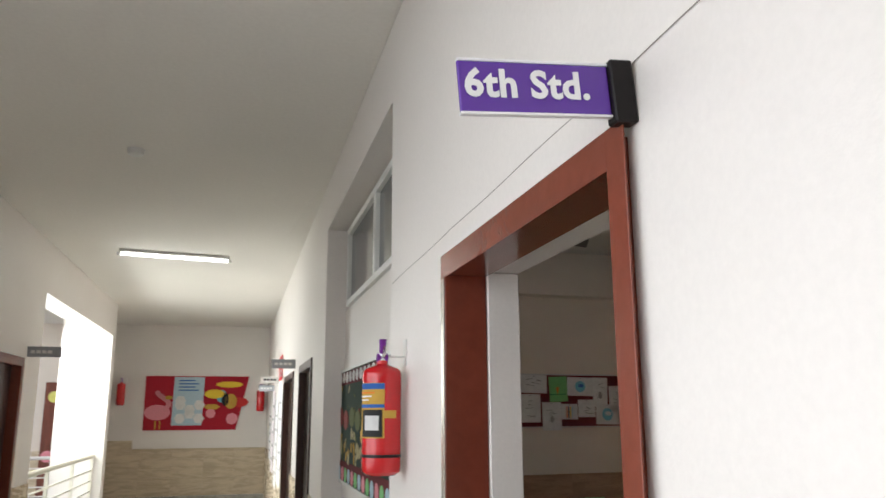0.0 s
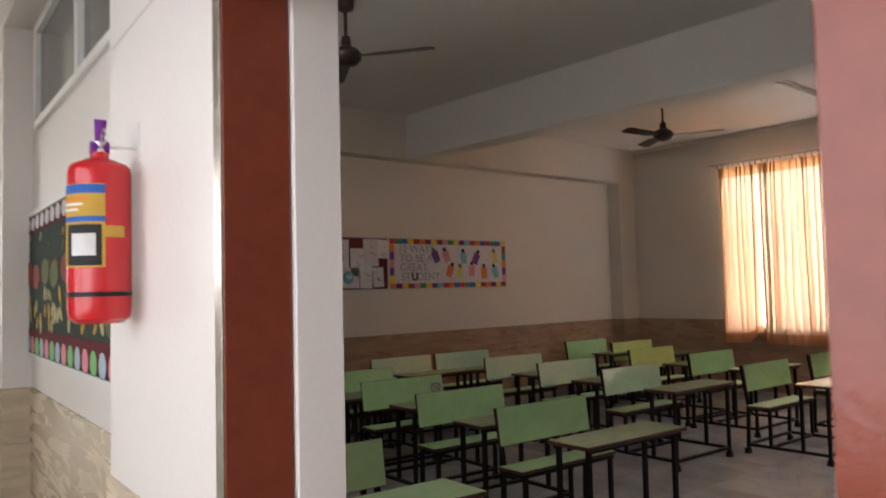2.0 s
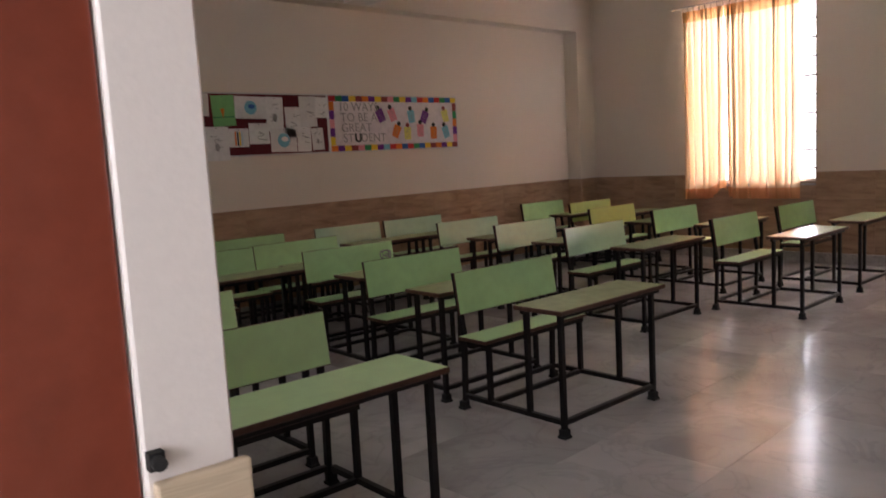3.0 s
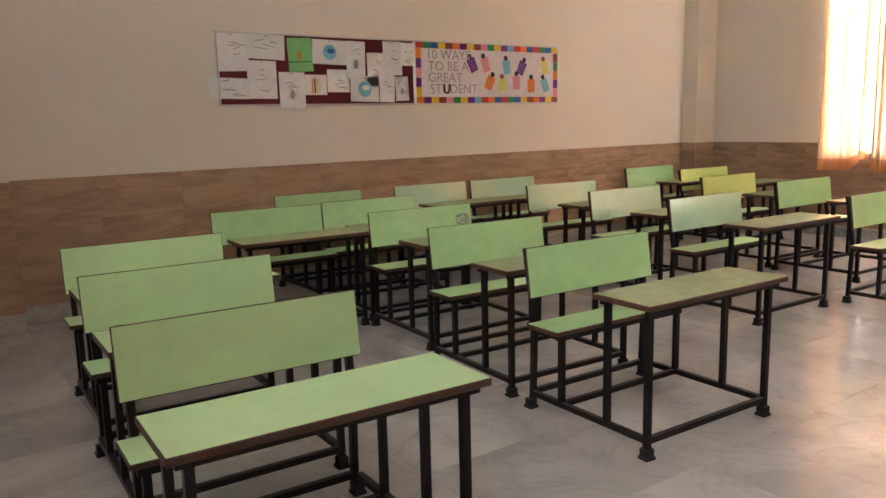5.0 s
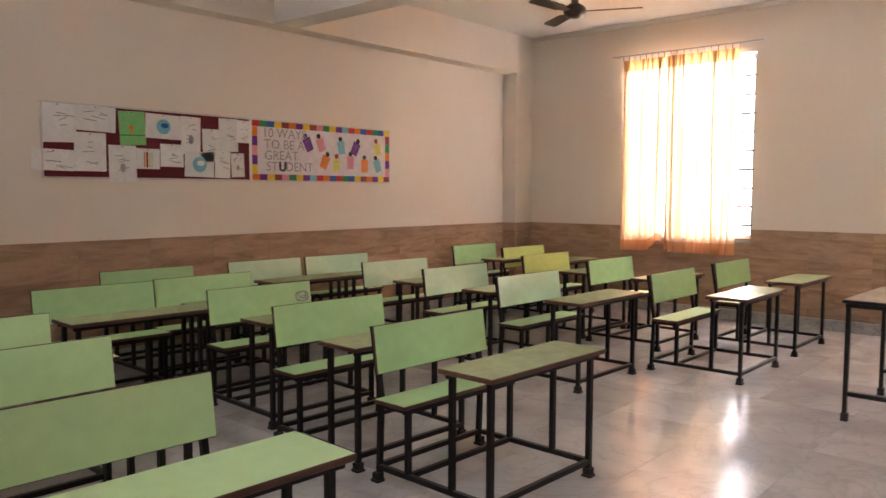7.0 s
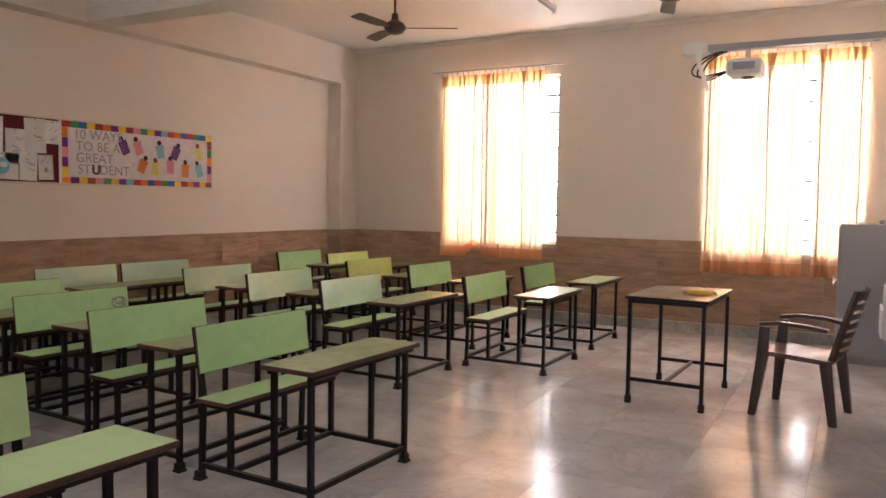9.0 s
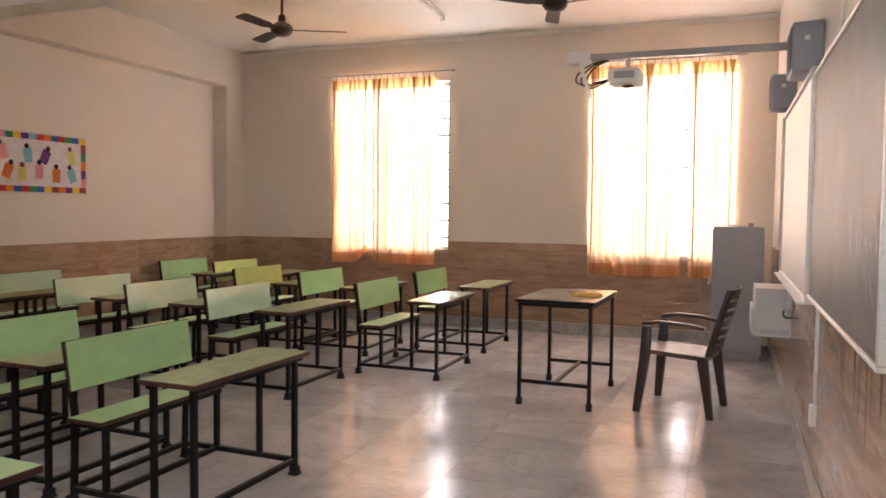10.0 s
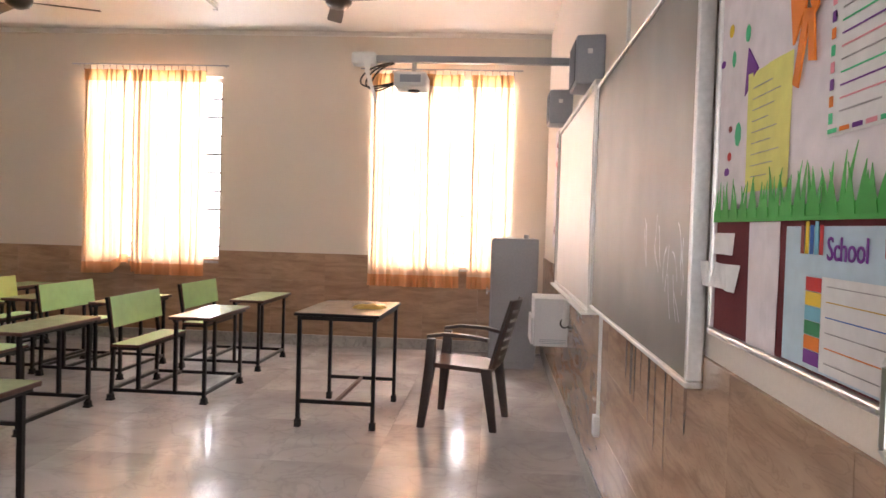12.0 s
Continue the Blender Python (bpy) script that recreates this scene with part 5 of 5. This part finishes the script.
def clerestory():
    ob = thing("clerestory_window", (0.61, 3.30, 2.44), "high aluminium window with two dark sliding panes", "window")
    ob["kind"] = "structure"
    corridor(ob)
    w, h = 2.35, 0.58
    for b in ((0.02, 0.09, 0, w, 0, 0.045), (0.02, 0.09, 0, w, h - 0.045, h), (0.02, 0.09, 0, 0.045, 0.045, h - 0.045), (0.02, 0.09, w - 0.045, w, 0.045, h - 0.045), (0.02, 0.07, w * 0.5 - 0.03, w * 0.5 + 0.03, 0.045, h - 0.045)):
        bm = blank()
        box(bm, *b)
        part("window_frame", bevelled(bm, 0.004, 1), PVC, ob)
    for a, b in ((0.045, w * 0.5 - 0.03), (w * 0.5 + 0.03, w - 0.045)):
        bm = blank()
        box(bm, 0.05, 0.056, a, b, 0.045, h - 0.045)
        part("pane", bm, DARKGLASS, ob)


def craft_board():
    ob = corridor(thing("craft_board", (0.655, 3.76, 1.21), "dark green craft board with paper flowers and a scalloped border", "notice board"))
    ob.scale = (1, 1.22, 0.98)
    w, h = 1.78, 0.78
    bm = blank()
    box(bm, -0.016, 0, 0, w, 0, h)
    part("backing", bm, mat("dark green board cloth", (0.02, 0.045, 0.03), 0.9, grain=40, amount=0.3), ob)
    for b in ((-0.026, 0, -0.015, w + 0.015, -0.015, 0.004), (-0.026, 0, -0.015, w + 0.015, h - 0.004, h + 0.015), (-0.026, 0, -0.015, 0.004, 0.004, h - 0.004), (-0.026, 0, w - 0.004, w + 0.015, 0.004, h - 0.004)):
        bm = blank()
        box(bm, *b)
        part("frame", bm, PVC, ob)
    for z0, z1 in ((0.02, 0.14), (h - 0.10, h - 0.01)):
        bm = blank()
        box(bm, -0.019, -0.0165, 0.01, w - 0.01, z0, z1)
        part("border_strip", bm, MAROON, ob)
    rnd = random.Random(21)
    for k in range(14):
        y = 0.06 + k * 0.127
        for z, c in ((0.05, ("pink", "paleblue", "lightgreen")[k % 3]), (h - 0.05, "pink")):
            bm = blank()
            slab(bm, disc(0.048, 14, 1, 0.8 if z > 0.3 else 1.1, 0, 0), 0.002, pose(-0.02, y, z, 90, 0, -90))
            part("scallop", bm, PAPER if z > 0.3 else COLOURS[c], ob)
    for k in range(46):
        y, z = rnd.uniform(0.08, w - 0.08), rnd.uniform(0.17, 0.34)
        bm = blank()
        slab(bm, disc(rnd.uniform(0.02, 0.035), 7, 0.7, 1.5), 0.003, pose(-0.0175 - 0.0006 * (k % 7), y, z, 90, 0, -90) @ pose(0, 0, 0, 0, 0, rnd.uniform(-50, 50)))
        part("paper_leaf", bm, COLOURS[rnd.choice(("cream", "cream", "olive", "gold"))], ob)
    for k in range(8):
        y, z = 0.14 + (k % 4) * 0.45, 0.43 + 0.02 * (k // 4)
        bm = blank()
        slab(bm, disc(0.10, 8, 1, 0.7), 0.003, pose(-0.0175 - 0.001 * (k // 4), y + 0.2 * (k // 4), z, 90, 0, -90))
        part("paper_flower", bm, COLOURS["brown" if k % 2 else "olive"], ob)
    for k in range(26):
        y, z = rnd.uniform(0.1, w - 0.1), rnd.uniform(0.48, 0.66)
        bm = blank()
        slab(bm, disc(rnd.uniform(0.01, 0.025), 6, 0.6, 1.6), 0.003, pose(-0.0175 - 0.0006 * (k % 5), y, z, 90, 0, -90) @ pose(0, 0, 0, 0, 0, rnd.uniform(-60, 60)))
        part("paper_cutout", bm, COLOURS[rnd.choice(("cream", "olive", "gold", "brown"))], ob)


def far_boards():
    ob = corridor(thing("felt_board", (-1.86, FAR - 0.062, 1.37), "red felt board with a paper flamingo and toucan", "notice board"))
    ob.scale = (0.9, 1, 0.9)
    w, h = 2.2, 1.17
    bm = blank()
    pts = [(0, 0), (w - 0.25, 0), (w, h), (0, h)]
    slab(bm, pts, 0.03, pose(0, 0, 0, 90, 0, 0))
    part("felt", bm, REDFELT, ob)
    bm = blank()
    slab(bm, [(0.58, 0.10), (1.22, 0.10), (1.24, h - 0.02), (0.60, h - 0.02)], 0.006, pose(0, -0.031, 0, 90, 0, 0))
    part("chart", bm, COLOURS["paleblue"], ob, "pale blue chart")
    for k in range(7):
        bm = blank()
        slab(bm, disc(0.12, 6, 1, 1, 0.75 + 0.2 * (k % 3), 0.25 + 0.19 * (k // 3) + 0.1 * (k % 2)), 0.004, pose(0, -0.038, 0, 90, 0, 0))
        part("chart_cell", bm, PAPER, ob)
    for k in range(4):
        bm = blank()
        slab(bm, [(0.70, 0.85 + k * 0.07), (1.12 - 0.08 * (k % 2), 0.85 + k * 0.07), (1.12 - 0.08 * (k % 2), 0.875 + k * 0.07), (0.70, 0.875 + k * 0.07)], 0.004, pose(0, -0.038, 0, 90, 0, 0))
        part("chart_text", bm, COLOURS["blue"], ob)
    P = COLOURS["pink"]
    bm = blank()
    slab(bm, disc(0.27, 22, 1.0, 0.62, 0.28, 0.38), 0.012, pose(0, -0.031, 0, 90, 0, 0))
    for k in range(14):
        t = k / 13
        slab(bm, disc(0.055, 10, 1, 1, 0.36 + 0.13 * math.sin(t * 4.2) + 0.02, 0.42 + 0.38 * t), 0.014, pose(0, -0.031, 0, 90, 0, 0))
    part("paper_flamingo", bm, P, ob, "pink paper flamingo")
    bm = blank()
    slab(bm, disc(0.06, 10, 1.3, 0.7, 0.50, 0.70), 0.02, pose(0, -0.031, 0, 90, 0, 0))
    slab(bm, [(0.24, 0.02), (0.27, 0.02), (0.27, 0.2), (0.24, 0.2)], 0.01, pose(0, -0.031, 0, 90, 0, 0))
    slab(bm, [(0.33, 0.02), (0.36, 0.02), (0.36, 0.2), (0.33, 0.2)], 0.01, pose(0, -0.031, 0, 90, 0, 0))
    part("flamingo_beak", bm, COLOURS["gold"], ob)
    for nm, c, sh in (("toucan_body", "black", disc(0.11, 18, 0.7, 1.3, 1.70, 0.66)), ("toucan_beak", "yellow", disc(0.17, 14, 1.3, 0.6, 1.47, 0.78)), ("toucan_breast", "sky", disc(0.14, 14, 0.8, 1, 1.62, 0.73)), ("toucan_wing", "gold", disc(0.15, 14, 0.9, 1.1, 1.82, 0.62)), ("toucan_crest", "yellow", disc(0.2, 9, 1.5, 0.35, 1.78, 0.99)), ("paper_flower", "pink", disc(0.13, 8, 1, 1, 1.86, 0.24)), ("paper_flower", "pink", disc(0.11, 7, 1, 1, 1.4, 0.36)), ("paper_leaf", "gold", disc(0.13, 6, 1.4, 0.5, 1.42, 0.5)), ("toucan_tail", "red", disc(0.14, 8, 1.5, 0.8, 2.0, 0.6))):
        bm = blank()
        slab(bm, sh, 0.01 + 0.004 * (len(nm) % 4), pose(0, -0.031 - 0.012 * (len(nm) % 3), 0, 90, 0, 0))
        part(nm, bm, COLOURS[c], ob)
    # hanging door signs and notices along the corridor
    for x0, x1, y, z, m, lab in ((WO - 0.26, WO, 8.85, 2.17, GREYBOX, "dark grey hanging corridor sign"), (WO - 0.26, WO, 12.3, 2.14, PVC, "white hanging corridor sign"), (WO - 0.26, WO, 13.6, 2.05, GREYBOX, "grey hanging corridor sign"), (LEFT, LEFT + 0.30, 8.2, 2.22, GREYBOX, "dark grey hanging corridor sign across the corridor")):
        s = corridor(thing("corridor_sign", (0, y, z), lab, "sign", "corridor signs"))
        bm = blank()
        box(bm, x0, x1, 0, 0.012, 0, 0.10)
        p = part("panel", bevelled(bm, 0.002, 1), m, s)
        bm = blank()
        for q in range(4):
            box(bm, x0 + 0.03 + q * 0.05, x0 + 0.068 + q * 0.05, -0.002, 0.001, 0.035, 0.065)
        part("lettering", bm, PAPER if m is GREYBOX else INK, s)
    for k, (y, z, h2, c) in enumerate(((10.9, 0.7, 1.4, PAPER), (11.9, 0.6, 1.3, PAPER), (11.2, 2.15, 0.35, COLOURS["red"]), (13.0, 0.75, 1.3, PINKPAPER), (14.0, 0.9, 0.9, PAPER))):
        s = thing("corridor_notice", (WO, y, z), "paper notice sheet on the corridor wall" if k != 2 else "red pennant on the corridor wall", "notice", "corridor notices")
        corridor(s)
        bm = blank()
        box(bm, -0.018, -0.013, 0, 0.75, 0, h2)
        part("sheet", bm, c, s)
        bm = blank()
        for q in range(5):
            box(bm, -0.0195, -0.018, 0.08, 0.6 - 0.05 * (q % 3), h2 * (0.15 + 0.16 * q), h2 * (0.15 + 0.16 * q) + 0.04)
        part("text", bm, PENCIL, s)


def railing():
    ob = corridor(thing("balcony_railing", (LEFT - 0.15, 8.73, 0.10), "cream painted steel railing between corridor and court", "railing"))
    L = 4.57
    RAIL = mat("cream rail paint", (0.72, 0.68, 0.58), 0.4, grain=30, amount=0.08)
    for y in (0.05, 1.55, 3.05, 4.52):
        bm = blank()
        box(bm, -0.02, 0.02, y - 0.02, y + 0.02, 0, 0.93)
        part("post", bm, RAIL, ob)
    for k in range(5):
        bm = blank()
        tube(bm, (0, 0, 0.12 + k * 0.155), (0, L, 0.12 + k * 0.155), 0.013, 8)
        part("bar", bm, RAIL, ob)
    bm = blank()
    tube(bm, (0, 0, 0.95), (0, L, 0.95), 0.032, 12)
    part("handrail", bm, RAIL, ob, smooth=True)


def court():
    """The wing that closes the court to the north."""
    ob = corridor(thing("opposite_block", (-7.55, 16.7, 0), "cream school wing with a brown door across the court", "building"))
    bm = blank()
    box(bm, -6, 5.2, 0, 0.3, -4, 3.75)
    part("wall", bm, CREAM, ob)
    bm = blank()
    box(bm, -6, 5.2, -0.02, 0, 0, 1.0)
    part("dado", bm, CDADO, ob)
    bm = blank()
    box(bm, 3.85, 4.85, -0.06, -0.02, 0.0, 2.3)
    d = part("door", bm, LEAF, ob, "brown door with round paper stickers")
    for x, z, c in ((4.02, 2.02, "lemon"), (4.35, 1.62, "paleblue"), (3.98, 0.9, "pink"), (4.7, 2.0, "lemon")):
        bm = blank()
        slab(bm, disc(0.11, 14), 0.01, pose(x, -0.06, z, 90, 0, 0))
        part("sticker", bm, COLOURS[c], d)
    bm = blank()
    box(bm, 4.28, 4.5, -0.075, -0.06, 0.75, 1.35)
    part("door_panel", bm, PVC, d)
    bm = blank()
    box(bm, -6, 5.2, -1.6, 0, -0.3, -0.02)
    part("walkway", bm, CFLOOR, ob)
    for k in range(6):
        bm = blank()
        z = 0.15 + 0.155 * k + (0.02 if k == 5 else 0)
        tube(bm, (-6, -1.55, z), (5.2, -1.55, z), 0.03 if k == 5 else 0.013, 8)
        part("rail_bar", bm, CORR, ob)


def smoke_detector():
    ob = corridor(thing("smoke_detector", (-0.86, 5.4, CEIL), "small white smoke detector on the corridor ceiling", "smoke detector"))
    bm = blank()
    lathe(bm, ((0.03, -0.045), (0.05, -0.035), (0.055, -0.01), (0.06, 0.0)), 24)
    part("housing", bm, PVC, ob, smooth=True)


room_sign()
corridor(extinguisher((WO - 0.09, 2.97, 1.452), 0.93, "red fire extinguisher hung on the corridor wall beside the door"))
corridor(extinguisher((0.36, FAR - 0.15, 1.73), 1.0, "small red fire extinguisher on the corridor end wall", False))
corridor(extinguisher((-2.3, FAR - 0.12, 1.85), 1.0, "small red fire extinguisher on the corridor end wall", False))
clerestory()
craft_board()
far_boards()
railing()
court()
smoke_detector()
corridor(tube_light((-0.85, 8.95, CEIL), 9.5, 1.18, True, "lit fluorescent tube light on the corridor ceiling"))

bm = blank()
box(bm, W - 0.098, W + 0.013, DOOR[1] - 0.056, DOOR[1] - 0.040, 0, 1.06)
corridor(structure("dado_return", bevelled(bm, 0.004, 2), CDADO, "beige stone tile facing the door reveal", "wall tile"))
bm = blank()
for k in range(24):
    y = -0.6 + k * 0.16
    z, z2 = (2.273 - 0.0173 * q + 0.002 * math.sin(q * 9) for q in (y, y + 0.16))
    vs = [bm.verts.new(c) for c in ((WO - 0.0012, y, z), (WO - 0.0012, y + 0.16, z2), (WO - 0.0012, y + 0.16, z2 + 0.003), (WO - 0.0012, y, z + 0.003))]
    bm.faces.new(vs)
corridor(structure("plaster_joint", bm, GROUT, "thin crack along the corridor plaster", "crack"))
bm = blank()
box(bm, -30, 2, 60, 60.3, -6, 40)
box(bm, -30.3, -30, -30, 60, -6, 40)
structure("backdrop", bm, SKYCARD, "bright hazy sky over the court", "sky")

# ---- floors and wall tiles, last ----
bm = blank()
box(bm, WO, W, DOOR[0], DOOR[1], -0.12, 0.004)
corridor(structure("threshold", bm, SKIRT, "grey stone door sill", "door sill"))
lay_floor("floor", 0.62, E, S, N, 0.60, FLOOR, "polished white marble slabs with grey veins")

def drips():
    """Dried water marks running down the tiles below the chalkboard."""
    rnd = random.Random(31)
    film = mat("dried brown water mark", (0.22, 0.14, 0.09), 0.16, grain=30, amount=0.3, big=6)
    for k in range(9):
        x, h, w = 3.02 + k * 0.115 + rnd.uniform(-0.03, 0.03), rnd.uniform(0.14, 0.42), rnd.uniform(0.006, 0.036)
        top = 0.975
        bm = blank()
        pts = [(x - w * 0.8, top), (x + w, top), (x + w * 0.9, top - h * 0.5), (x + w * 0.35, top - h), (x - w * 0.3, top - h * 0.94), (x - w * 0.9, top - h * 0.4)]
        slab(bm, pts, 0.0006, pose(0, S + 0.0135, 0, 90, 0, 0))
        structure("water_mark", bm, film, "dried brown water mark on the wall tiles", "stain")


drips()
lay_floor("floor_corridor_south", LEFT - 0.8, WO, BACK, 2.75, 0.75, CFLOOR, "polished pale marble corridor floor")
far_floor = corridor(lay_floor("floor_corridor", LEFT, WO, 2.45, FAR, 0.75, CFLOOR, "polished pale marble corridor floor"))
far_floor.location.z = 0.004
dados()
bpy.context.view_layer.update()
for ob in CORRIDOR:
    ob.matrix_world = BEND @ ob.matrix_world
